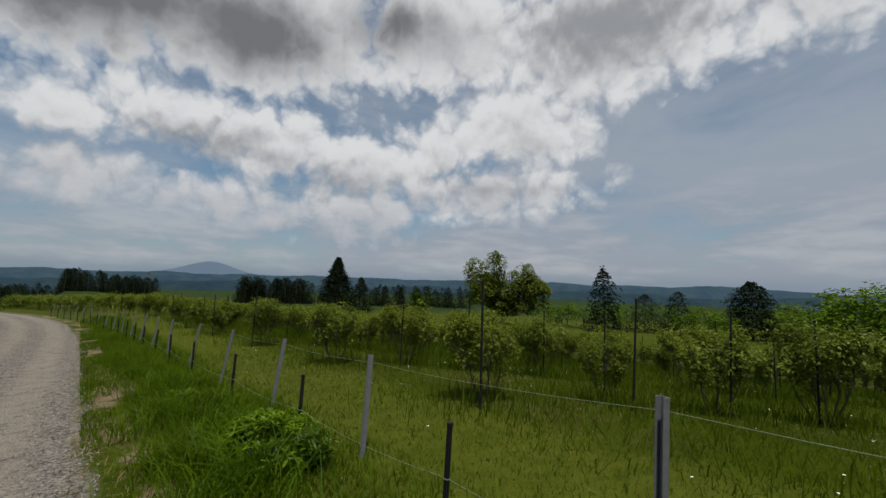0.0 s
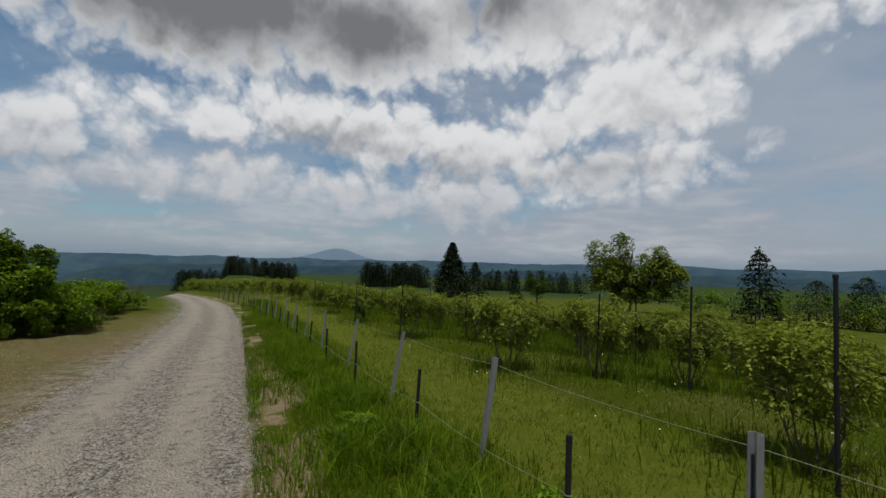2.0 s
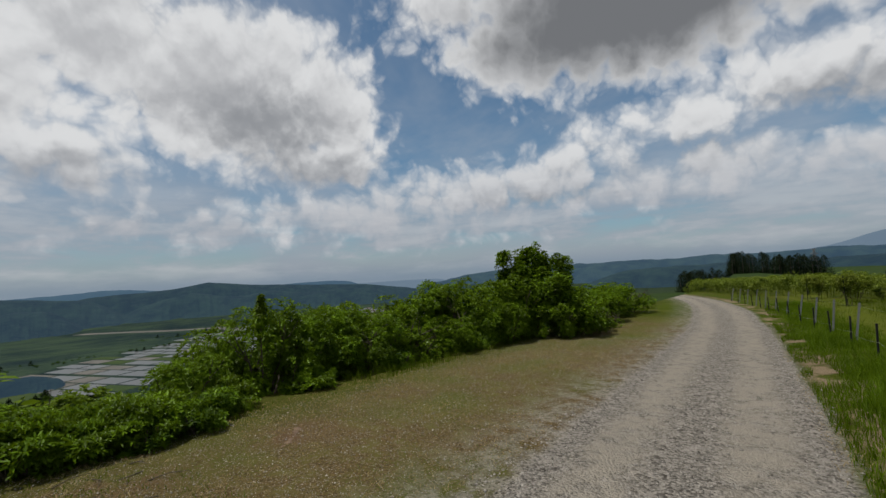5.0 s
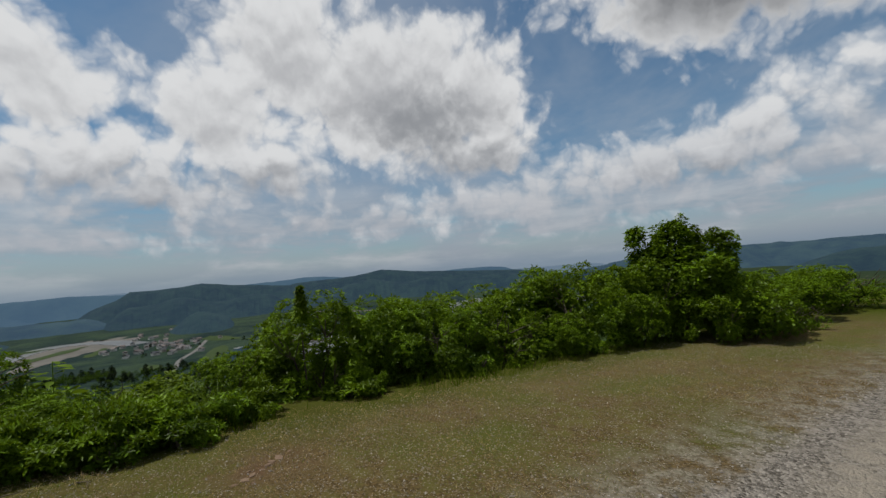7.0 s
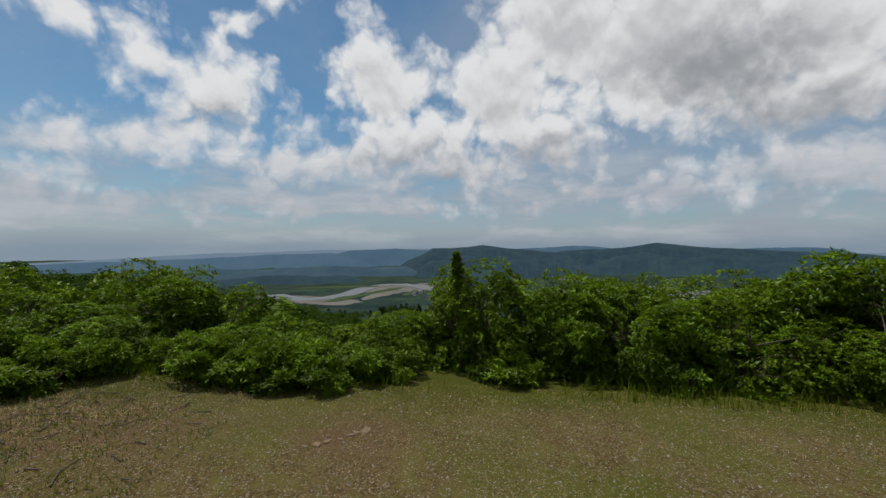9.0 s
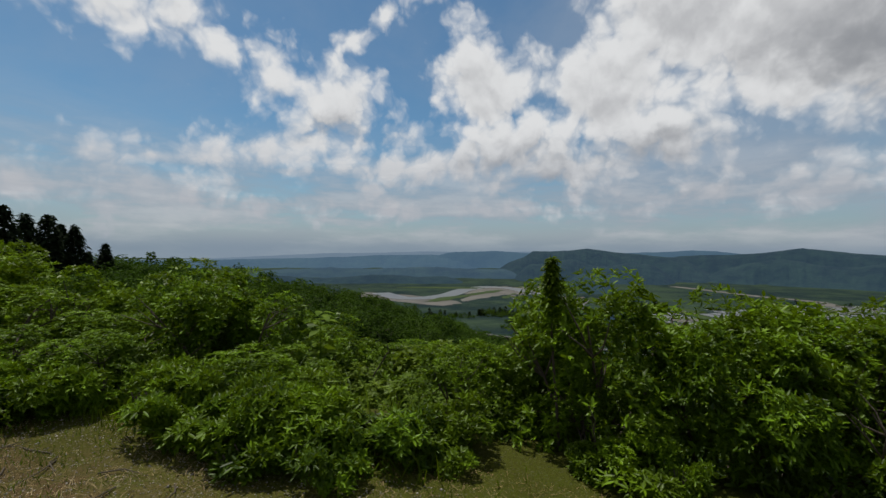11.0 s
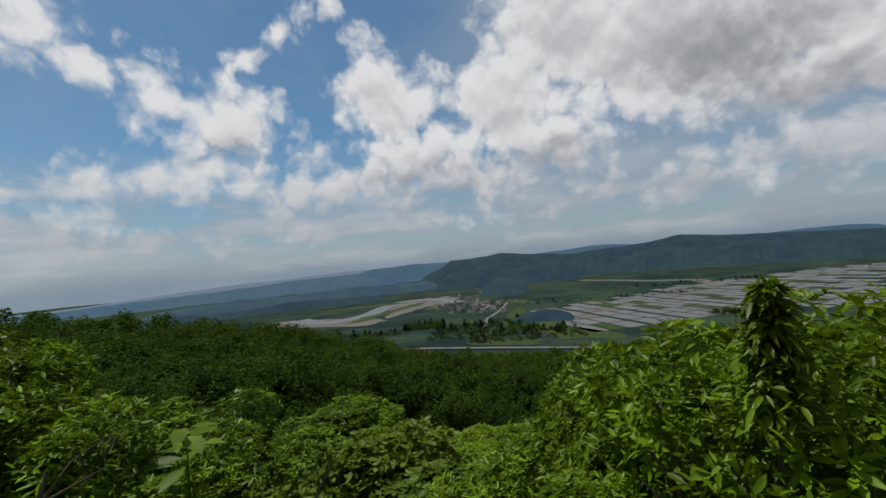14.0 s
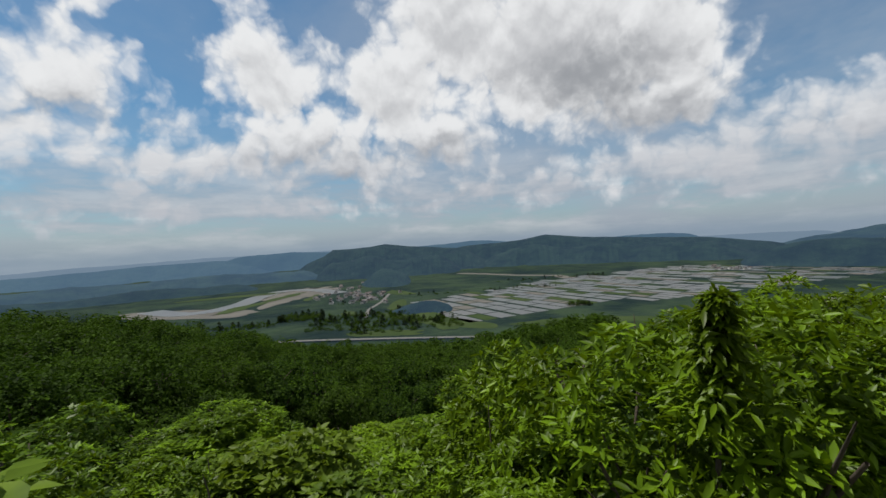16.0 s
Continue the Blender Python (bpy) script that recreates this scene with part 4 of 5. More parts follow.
for k, (x, y, top, wide) in enumerate((
        (-6.2, 18.0, 1.0, 2.2), (-6.2, 19.4, 1.3, 2.3), (-5.9, 20.8, 1.5, 2.3), (-7.4, 18.6, 1.2, 2.6), (-7.2, 20.4, 1.5, 2.6), (-5.3, 22.2, 1.5, 2.0), (-3.7, 24.0, 0.7, 1.9), (-5.6, 17.6, 0.5, 1.4), (-5.5, 18.9, 0.6, 1.5), (-5.3, 20.2, 0.7, 1.5), (-5.0, 21.4, 0.8, 1.5), (-3.9, 22.6, 0.6, 1.3), (-3.5, 25.2, 0.3, 1.4), (-3.6, 26.6, 0.2, 1.5),
        (-4.3, 25.4, 1.1, 2.2), (-4.6, 27.2, 0.9, 2.4), (-4.4, 29.2, 0.5, 2.4), (-4.6, 31.5, 0.6, 2.6), (-4.4, 34.0, 0.7, 3.0), (-5.6, 37.0, 0.6, 3.4), (-6.8, 29.0, 0.6, 3.0),
        (-7.6, 23.0, 1.3, 3.0), (-7.2, 26.0, 1.0, 3.0), (-5.6, 6.4, 1.2, 2.2), (-6.8, 5.6, 1.5, 2.6), (-5.5, 4.0, 1.1, 2.4), (-6.9, 3.2, 1.6, 2.8), (-8.6, 6.6, 1.4, 3.0), (-8.8, 9.2, 0.45, 2.4),
        (-9.0, 12.2, -0.45, 2.4), (-9.4, 14.2, 0.2, 2.6), (-9.2, 16.8, 0.6, 2.8), (-9.6, 19.6, 0.8, 3.2), (-6.2, 1.6, 1.3, 2.6), (-7.8, 0.4, 1.9, 3.2), (-10.5, 10.5, -0.8, 2.6), (-10.8, 13.0, -1.0, 2.6))):
    set_shrub(far_kinds[k % 3], x, y, top, wide, k * 61)
for k, (x, y, top, wide) in enumerate(((-8.3, 11.6, 0.12, 0.95), (-7.3, 12.3, 0.05, 0.8), (-7.7, 11.3, -0.1, 0.8), (-9.6, 11.0, -0.3, 1.0), (-6.9, 12.0, -0.1, 0.6))):
    set_shrub(pale_kind, x, y, top, wide, k * 83, high=1.5)
for k in range(13):
    y = 8.6 + k * 0.55 + RNG.normal(0, 0.15)
    x = -4.95 - 0.25 * RNG.random() - (0.25 if y > 13.2 else 0.0)
    set_shrub(fern_kind, x, y if y < 13.0 else y + 1.5 * (y - 13.0), float(ground_z(x, y, False)) + RNG.uniform(0.08, 0.36), RNG.uniform(0.35, 0.9), k * 47, "weeds at the lay-by's edge", 0.55)

for k, (x, y, top, wide) in enumerate(((-4.7, 8.0, 0.85, 1.6), (-3.7, 7.4, 0.8, 1.5), (-2.7, 7.1, 0.7, 1.4), (-4.4, 6.4, 1.25, 2.0), (-3.2, 6.0, 1.15, 2.0), (-5.2, 9.0, 0.75, 1.3))):
    set_shrub(near_kinds[(k + 1) % 3], x, y, top, wide, 40 + k * 77)
for k in range(16):
    x = RNG.uniform(-4.9, -2.1)
    y = 8.1 - (x + 2.0) * 0.35 + RNG.normal(0, 0.18)
    set_shrub(fern_kind, x, y, float(ground_z(x, y, False)) + RNG.uniform(0.2, 0.5), RNG.uniform(0.4, 0.8), k * 59, "weeds at the lay-by's edge", 0.55)
for k in range(12):
    x, y = RNG.uniform(-5.1, -4.5), RNG.uniform(10.6, 11.9)
    set_shrub(fern_kind, x, y, float(ground_z(x, y, False)) + RNG.uniform(0.2, 0.5), RNG.uniform(0.5, 0.85), k * 71, "weeds at the lay-by's edge", 0.55)
for k in range(22):
    x, y = RNG.uniform(-5.5, -4.55), RNG.uniform(9.3, 13.0)
    set_shrub(fern_kind, x, y, float(ground_z(x, y, False)) + RNG.uniform(0.18, 0.5), RNG.uniform(0.4, 0.8), k * 53, "weeds at the lay-by's edge", 0.55)
for k in range(14):
    az, r = radians(RNG.uniform(70, 128)), RNG.uniform(5.5, 9.0)
    x, y = -4.5 - math.sin(az) * r, 13.0 + math.cos(az) * r
    set_shrub(far_kinds[k % 3], x, y, float(ground_z(x, y, False)) + RNG.uniform(0.5, 1.0), RNG.uniform(2.0, 2.8), k * 67, "undergrowth on the slope")
tall = broad_tree("shrub_tree", 141, 3.2, ((-0.75, -0.1, 2.3, 0.6, 0.6, 0.75), (0.05, 0.1, 2.4, 0.55, 0.55, 0.75), (0.7, 0.1, 2.0, 0.6, 0.6, 0.7), (-0.5, 0, 1.7, 0.95, 0.9, 0.8), (0.45, 0, 1.6, 0.95, 0.9, 0.8), (0, 0, 1.2, 1.45, 1.3, 0.9), (1.0, 0.2, 0.8, 1.3, 1.1, 0.85), (-1.0, -0.2, 0.8, 1.3, 1.1, 0.85)), 15000, 0.09, "tall shrub with several rounded tops in the hedge", M_LEAF, 0.06, 22)
tall.matrix_basis = pose(-4.75, 23.2, float(ground_z(-4.75, 23.2, False)), 0, 0, 25)


def shoot():
    """The tall leafy shoot that stands above the nearest shrub."""
    ob = tagged(new("young_shoot"), "upright leafy shoot with drooping leaves above the hedge", "shoot")
    ob.matrix_basis = pose(-5.75, 13.75, 0.1)
    rng = np.random.default_rng(151)
    hung("stem", mesh_of("stem", *tube([(-0.15, 0.1, -0.6), (-0.05, 0.05, 0.2), (0.02, 0, 0.85), (0.05, 0, 1.52)], [0.016, 0.013, 0.01, 0.004], 6), M_BARK, True), ob)
    k = 360
    h = rng.uniform(0.0, 1, k) ** 0.8
    at = np.stack([0.02 + 0.03 * h + rng.normal(0, 0.065, k) * (1.15 - h), rng.normal(0, 0.065, k) * (1.15 - h), 1.0 + 0.52 * h], -1)
    out = unit(np.stack([rng.normal(size=k), rng.normal(size=k), np.full(k, 0.1)], -1))
    hung("crown", mesh_of("crown", *rosettes(at, out, rng, 5, 0.066, 0.02, 0.3, droop=0.45), M_LEAF), ob)


shoot()


def broad_leaf_plant(x, y, top, seed, count, size):
    """A plant with a few very large pale leaves in a flat whorl."""
    ob = tagged(new("large_leaved_sapling"), "sapling with large pale green leaves in flat whorls", "sapling")
    z = float(ground_z(x, y, False))
    ob.matrix_basis = pose(x, y, z)
    rng, h = np.random.default_rng(seed), top - z
    hung("stem", mesh_of("stem", *tube([(0, 0, -0.2), (0.04, 0.02, h * 0.5), (0, 0, h)], [0.012, 0.009, 0.005], 6), M_LEAF, True), ob)
    a = np.arange(count) * 2.4 + rng.normal(0, 0.2, count)
    at = np.stack([0.03 * np.cos(a), 0.03 * np.sin(a), h - 0.02 * np.arange(count) - 0.5 * h * (np.arange(count) % 3 == 2) * rng.uniform(0.2, 1, count)], -1)
    way = np.stack([np.cos(a), np.sin(a), rng.uniform(-0.05, 0.3, count)], -1)
    ln = size * rng.uniform(0.75, 1.15, count)
    hung("crown", mesh_of("crown", *leaf_arrays(at, way, ln, ln * 0.42, 0.12, 0.25), M_LEAF_PALE), ob)


broad_leaf_plant(-6.88, 10.72, 0.86, 161, 16, 0.27)
broad_leaf_plant(-7.2, 10.4, 0.7, 162, 13, 0.22)
broad_leaf_plant(-6.6, 10.9, 0.5, 163, 12, 0.22)


# ---- woodland down the slope ----
wood_kinds = [broad_tree("woodland_tree", 171 + k, 7.0, ((0.9, 0.5, 4.4, 2.6, 2.5, 2.5), (-1.5, -0.7, 3.8, 2.4, 2.4, 2.4), (0.2, -1.5, 5.2, 1.9, 1.9, 1.9)), 3600, 0.19, "green broadleaf tree of the wooded slope", M_WOOD, 0.14, 24) for k in range(4)]
first_wood = set()
far_woods = []


def joined_woods(name, spots, label, group_seed, dark=False):
    """Far trees as one mesh: lumpy leafy crowns on short trunks."""
    rng, pieces = np.random.default_rng(group_seed), []
    for x, y, z, s in spots:
        if dark:
            k = 150
            h = rng.uniform(0.03, 1, k) ** 1.3
            a = rng.uniform(0, 2 * np.pi, k)
            r = 3.6 * s * np.clip(1 - h, 0.03, 1) ** 0.45 * rng.uniform(0.3, 1, k)
            at, out, size = np.stack([np.cos(a) * r, np.sin(a) * r, h * 10 * s], -1), np.stack([np.cos(a), np.sin(a), 0 * a], -1), 1.5 * s
        else:
            at, out = lobed_points(210, np.array([3.3, 3.3, 3.1]) * s * rng.uniform(0.85, 1.15, 3), 12, rng, 0.65, 0.42)
            at, size = at + np.array([0, 0, 4.0 * s]), 0.62 * s
        pieces.append(rosettes(at + np.array([x, y, z]), out, rng, 2, size, size * 0.66, 0.3, True, 0.2))
        t = tube([(x, y, z - 1), (x, y, z + 4 * s)], [0.16 * s, 0.1 * s], 4)
        pieces.append(t)
    tagged(new(name, mesh_of(name, *merged(pieces), M_CEDAR if dark else M_WOOD)), label, "woodland", kind="stuff")


rng = np.random.default_rng(177)
spots = []
for r0, r1, count, gap in ((8, 30, 60, 2.3), (30, 75, 150, 4.4), (75, 170, 220, 7.0), (170, 340, 240, 10.0), (340, 480, 240, 11.0)):
    tries = 0
    while count and tries < 6000:
        tries += 1
        az, r = rng.uniform(58, 158), math.sqrt(rng.uniform(r0 * r0, r1 * r1))
        x, y = -4.5 - math.sin(radians(az)) * r, 13.0 + math.cos(radians(az)) * r
        if az < 108 and r < 20 or x > -10.0 and y > 0 or x > -9 or any((x - a) ** 2 + (y - b) ** 2 < gap * gap for a, b in spots):
            continue
        spots.append((x, y))
        count -= 1
        if r > 75:
            far_woods.append((x, y, float(ground_z(x, y, False)) - (1.0 if r < 170 else 3.0), rng.uniform(0.85, 1.1) * (1.15 if r < 170 else 1.6 if r < 340 else 1.45)))
            continue
        pick = wood_kinds[int(rng.integers(0, 4))]
        high = 1.9 + 5.0 * float(sstep(r, 4, 40)) + 0.6
        size = rng.uniform(0.75, 1.12) * high / 7.2 * (1.0 if r < 75 else 1.15 if r < 170 else 1.6)
        m = stand(pick, x, y, rng.uniform(0, 360), size, 1.3 if r < 75 else 1.6 if r < 170 else 4.5)
        if pick.name in first_wood:
            tagged(scaled_copy(pick, m), group="woodland on the slope")
        else:
            pick.matrix_basis = m
            first_wood.add(pick.name)
joined_woods("far_woodland", far_woods, "green broadleaf woodland down the far slope", 178)
slope_cedars = [conifer("cedar", 91 + k, 10.5, 3.0, 1300, "tall dark cedar above the wooded slope", 0.02, power=0.7) for k in range(2)]
for k, (az, dist, high) in enumerate(((149.3, 56, 1.04), (147.2, 57, 0.95), (150.8, 60, 1.06), (144.6, 62, 0.8), (152.4, 57, 1.1), (148.2, 62, 0.98), (146.0, 64, 0.72))):
    x, y = aim(az, dist, -3.2, 13.2)
    m = stand(slope_cedars[0], x, y, k * 50, high)
    if k < 2:
        slope_cedars[k].matrix_basis = m
    else:
        scaled_copy(slope_cedars[k % 2], m)
for k, (az, dist, s) in enumerate(((112, 62, 0.55), (108, 44, 0.4), (98, 150, 0.8), (75, 230, 1.0), (73.5, 232, 0.9))):
    x, y = aim(az, dist, -4.4, 12.5)
    scaled_copy(dark_cedars[k % 3], stand(dark_cedars[0], x, y, k * 50, s))


# ---- the valley ----
def valley_water(n, p):
    return n.mix(n.noise(p, 0.01, 4.0), (0.04, 0.042, 0.042), (0.09, 0.088, 0.08)), None, 0


M_WATER = surface("still_water", valley_water, 0.3, 0.35)
M_RIVERBED = surface("river_gravel", lambda n, p: (n.mix(n.noise(p, 0.02, 6.0), (0.05, 0.05, 0.046), (0.13, 0.122, 0.108)), None, 0), 0.9, 0.2)
M_CROP = surface("green_crops", lambda n, p: (n.mix(n.noise(p, 0.03, 5.0), (0.012, 0.028, 0.009), (0.046, 0.066, 0.02)), None, 0), 0.95, 0.1)
M_CONCRETE = surface("pale_concrete", lambda n, p: (n.mix(n.noise(p, 0.4, 4.0), (0.07, 0.07, 0.068), (0.13, 0.13, 0.125)), None, 0), 0.85, 0.2)
M_PLASTER = surface("house_plaster", lambda n, p: (n.mix(n.add("ShaderNodeObjectInfo").outputs["Random"], (0.36, 0.34, 0.31), (0.68, 0.67, 0.64)), None, 0), 0.8, 0.2)
M_ROOF = surface("house_roof", lambda n, p: (n.mix(n.add("ShaderNodeObjectInfo").outputs["Random"], (0.03, 0.036, 0.046), (0.1, 0.08, 0.075)), None, 0), 0.6, 0.3)


def flat_patch(name, outline, material, label, category, lift=0.3):
    bm = bmesh.new()
    bm.faces.new([bm.verts.new((x, y, VALLEY + lift)) for x, y in outline])
    bmesh.ops.triangulate(bm, faces=bm.faces[:])
    ob = part(name, bm, material)
    return tagged(ob, label, category, kind="structure")


def wobbly(cx, cy, rx, ry, turn, seed, count=70, rough=0.16):
    a = np.linspace(0, 2 * np.pi, count, endpoint=False)
    r = 1 + rough * wave(np.cos(a) * 3, np.sin(a) * 3, seed, 1.4, 4)
    c, s = math.cos(radians(turn)), math.sin(radians(turn))
    x, y = rx * r * np.cos(a), ry * r * np.sin(a)
    return list(zip(cx + x * c - y * s, cy + x * s + y * c))


flat_patch("riverbed", wobbly(-1250, -170, 240, 70, -14, 5, 120, 0.5), M_RIVERBED, "wide pale gravel bed of the river", "riverbed", 0.4)
flat_patch("riverbed", wobbly(-1010, -360, 190, 62, 62, 8), M_RIVERBED, "pale gravel bank in the river's bend", "riverbed", 0.6)


def ribbon(name, line, wide, material, label, category, lift):
    line = np.array(line, float)
    t = np.linspace(0, len(line) - 1, 60)
    p = np.stack([np.interp(t, np.arange(len(line)), line[:, k]) for k in (0, 1)], -1)
    for _ in range(6):
        p[1:-1] = (p[:-2] + 2 * p[1:-1] + p[2:]) / 4
    d = unit(np.gradient(p, axis=0))
    side = np.stack([-d[:, 1], d[:, 0]], -1) * wide / 2
    v = np.concatenate([p + side, p - side])
    v = np.concatenate([v, np.full((len(v), 1), VALLEY + lift)], 1)
    i = np.arange(59)
    return tagged(new(name, mesh_of(name, v, np.stack([i, i + 1, i + 61, i + 60], -1), material)), label, category, kind="structure")


ribbon("river", ((-1230, -40), (-1400, -120), (-1440, -220), (-1280, -270), (-1130, -270), (-1030, -305), (-1000, -360), (-1060, -425), (-1110, -470)), 54, M_WATER, "pale river winding across the valley floor", "river", 0.9)
ribbon("river", ((-1180, 640), (-1300, 660), (-1420, 560), (-1560, 500), (-1700, 420)), 40, M_RIVERBED, "pale stretch of river between wooded banks", "river", 0.6)
flat_patch("river_island", wobbly(-1045, -250, 95, 24, -20, 15, 90, 0.4), M_CROP, "green overgrown island in the riverbed", "island", 1.2)
flat_patch("river_island", wobbly(-1330, -360, 30, 150, 15, 16), M_CROP, "dark green scrub along the river", "scrub", 1.4)
flat_patch("river_island", wobbly(-1230, -190, 120, 16, -20, 45, 90, 0.5), M_CROP, "green scrub on the gravel bed", "scrub", 1.0)
flat_patch("river_island", wobbly(-1150, -110, 60, 14, -10, 46, 90, 0.5), M_CROP, "green scrub on the gravel bed", "scrub", 1.0)
flat_patch("crop_field", wobbly(-700, 120, 130, 34, 35, 17), M_CROP, "green crops beside the paddies", "field", 0.5)
ribbon("valley_road", ((-640, -260), (-600, -60), (-560, 60), (-520, 170), (-500, 330)), 9, M_CONCRETE, "pale concrete highway along the foot of the hill", "road", 2.2)
ribbon("valley_road", ((-760, 20), (-860, 30), (-960, 60), (-1120, 90)), 8, M_CONCRETE, "pale road into the village", "road", 0.8)


def paddies():
    """Flooded paddy fields: many flat plots in a grid, parted by narrow banks."""
    rng = np.random.default_rng(19)
    sets = {0: [], 1: [], 2: []}
    u, w = np.array([-0.29, 0.957]), np.array([-0.957, -0.29])
    start = np.array([-628.0, 176.0])
    a = 0.0
    while a < 1180:
        da = rng.uniform(24, 36)
        b, reach = -0.16 * a * (a > 330), 225 + 0.3 * min(a, 500)
        while b < reach:
            db = rng.uniform(44, 74)
            kind = 0 if rng.random() < 0.7 else (1 if rng.random() < 0.6 else 2)
            p, q, g = start + u * a + w * b, start + u * (a + da - 4.0) + w * (b + db - 4.6), 0.0
            c = [p, p + w * (db - 4.6), q, p + u * (da - 4.0)]
            if not (a > 560 and rng.random() < 0.16):
                sets[kind].append([(*k, VALLEY + 0.5) for k in c])
            b += db
        a += da if rng.random() > 0.14 else da + 7
    for kind, material, label in ((0, M_WATER, "flooded rice paddies with pale water"), (1, M_RIVERBED, "bare grey paddies between flooded ones"), (2, M_CROP, "green plots among the rice paddies")):
        v = np.array(sets[kind]).reshape(-1, 3)
        tagged(new("paddy_fields", mesh_of("paddy_fields", v, np.arange(len(v)).reshape(-1, 4), material)), label, "paddies", kind="stuff")


paddies()


def house(seed):
    rng = np.random.default_rng(seed)
    ob = tagged(new("house"), "small pale house with a dark pitched roof in the valley", "house", "village in the valley")
    w, d, h = rng.uniform(8, 13), rng.uniform(7, 9), rng.uniform(4.5, 6.0)
    bm = bmesh.new()
    bmesh.ops.create_cube(bm, size=1, matrix=pose(0, 0, h / 2 - 0.3) @ Matrix.Diagonal((w, d, h + 0.6, 1)))
    part("wall", bm, M_PLASTER, ob)
    bm = bmesh.new()
    x, y, r = w / 2 + 0.6, d / 2 + 0.7, h + d * 0.3
    pts = [bm.verts.new(p) for p in ((-x, -y, h), (x, -y, h), (x, y, h), (-x, y, h), (-x, 0, r), (x, 0, r))]
    for f in ((0, 1, 5, 4), (2, 3, 4, 5), (0, 4, 3), (1, 2, 5), (0, 3, 2, 1)):
        bm.faces.new([pts[k] for k in f])
    part("roof", bm, M_ROOF, ob)
    for k in range(3):
        bm = bmesh.new()
        bmesh.ops.create_cube(bm, size=1, matrix=pose(-w / 2 + w * (k + 0.5) / 3, -d / 2 - 0.02, h * 0.45) @ Matrix.Diagonal((1.6, 0.12, 1.4, 1)))
        part("window", bm, M_BLACK, ob)
    return ob


rng = np.random.default_rng(23)
models = [house(k) for k in range(4)]
homes = [(rng.normal(-1120, 60), rng.normal(0, 42)) for _ in range(34)] + [(rng.normal(-1000, 34), rng.normal(50, 30)) for _ in range(10)] + [(rng.uniform(-1250, -1050), rng.uniform(1080, 1220)) for _ in range(12)] + [(rng.uniform(-1500, -1300), rng.uniform(-60, 30)) for _ in range(8)]
for k, (x, y) in enumerate(homes):
    m = pose(x, y, VALLEY, 0, 0, rng.uniform(0, 180))
    if k < 4:
        models[k].matrix_basis = m
    else:
        copy_thing(models[k % 4], m)


def valley_grove(cx, cy, rx, ry, count, size, label):
    spots = [(cx + 1.5 * rx * rng.uniform(-1, 1), cy + 1.5 * ry * rng.uniform(-1, 1), VALLEY - 3.5, 1.25 * size * rng.uniform(0.7, 1.25)) for _ in range(count)]
    joined_woods("cedar_grove", spots[: count // 8], label, count, True)
    joined_woods("broadleaf_grove", spots[count // 8:], label, count + 1)


for cx, cy, rx, ry, count, size, label in (
        (-815, -95, 26, 26, 110, 1.1, "dark grove of trees by the river"), (-735, 20, 50, 60, 230, 1.05, "dark wood below the village"),
        (-660, 75, 36, 60, 130, 1.05, "dark wood between the highway and the village"), (-760, -190, 14, 40, 60, 1.0, "dark row of trees along the river bank"),
        (-650, 748, 5, 8, 14, 1.3, "clump of dark trees among the paddies"), (-425, 630, 16, 24, 60, 1.35, "dark trees at the edge of the paddies"),
        (-700, 400, 8, 12, 22, 1.25, "clump of dark trees beside the paddies"), (-1040, 330, 22, 130, 70, 0.8, "row of trees beyond the paddies"),
        (-1230, 600, 26, 120, 80, 0.9, "wood beyond the far paddies"), (-1060, 10, 60, 45, 60, 0.7, "garden trees between the village houses")):
    valley_grove(cx, cy, rx, ry, count, size, label)
for cx, cy, rx, ry, turn in ((-720, 130, 60, 22, 20), (-610, 40, 60, 20, 70), (-640, 130, 46, 18, 15), (-890, 90, 70, 20, -10), (-560, 330, 120, 24, 75), (-1120, 120, 80, 26, 15), (-820, -10, 30, 16, 0)):
    flat_patch("crop_field", wobbly(cx, cy, rx, ry, turn, int(-cx), 50, 0.3), M_CROP, "green crops between the woods of the valley", "field", 1.0)


# ---- grass, stones and litter ----
def blades(name, x, y, high, wide, material, label, category, lean=0.35, seed=1, base=None):
    """Many grass blades as one mesh, each bent over a little."""
    rng, k = np.random.default_rng(seed), len(x)
    z = ground_z(x, y) if base is None else base
    foot = np.stack([x, y, z - 0.01], -1)
    a, b = rng.uniform(0, 2 * np.pi, k), rng.uniform(0, 2 * np.pi, k)
    side = np.stack([np.cos(a), np.sin(a), 0 * a], -1) * (wide * rng.uniform(0.7, 1.3, k))[:, None] / 2
    over = np.stack([np.cos(b), np.sin(b), 0 * b], -1) * (high * lean * rng.uniform(0.2, 1.6, k))[:, None]
    up = np.array([0, 0, 1.0]) * high[:, None]
    mid = foot + over * 0.35 + up * 0.6
    tip = foot + over + up * rng.uniform(0.75, 1.0, k)[:, None]
    v = np.stack([foot - side, foot + side, mid + side * 0.75, mid - side * 0.75, tip], 1).reshape(-1, 3)
    t = (np.arange(k) * 5)[:, None, None] + np.array([[0, 1, 2], [0, 2, 3], [3, 2, 4]])[None]
    return tagged(new(name, mesh_of(name, v, t.reshape(-1, 3), material)), label, category, kind="stuff")


def scatter(count, x0, x1, y0, y1, seed, near=None, clump=0.0):
    """Random spots, drawn closer together towards a near edge in y, and gathered into clumps where asked."""
    rng = np.random.default_rng(seed)
    u = rng.uniform(0, 1, count)
    y = y0 + (y1 - y0) * (u ** near if near else u)
    x = rng.uniform(x0, x1, count)
    if clump:
        keep = wave(x, y, seed, clump, 3) + rng.normal(0, 0.25, count) > 0.0
        x, y = x[keep], y[keep]
    return x, y


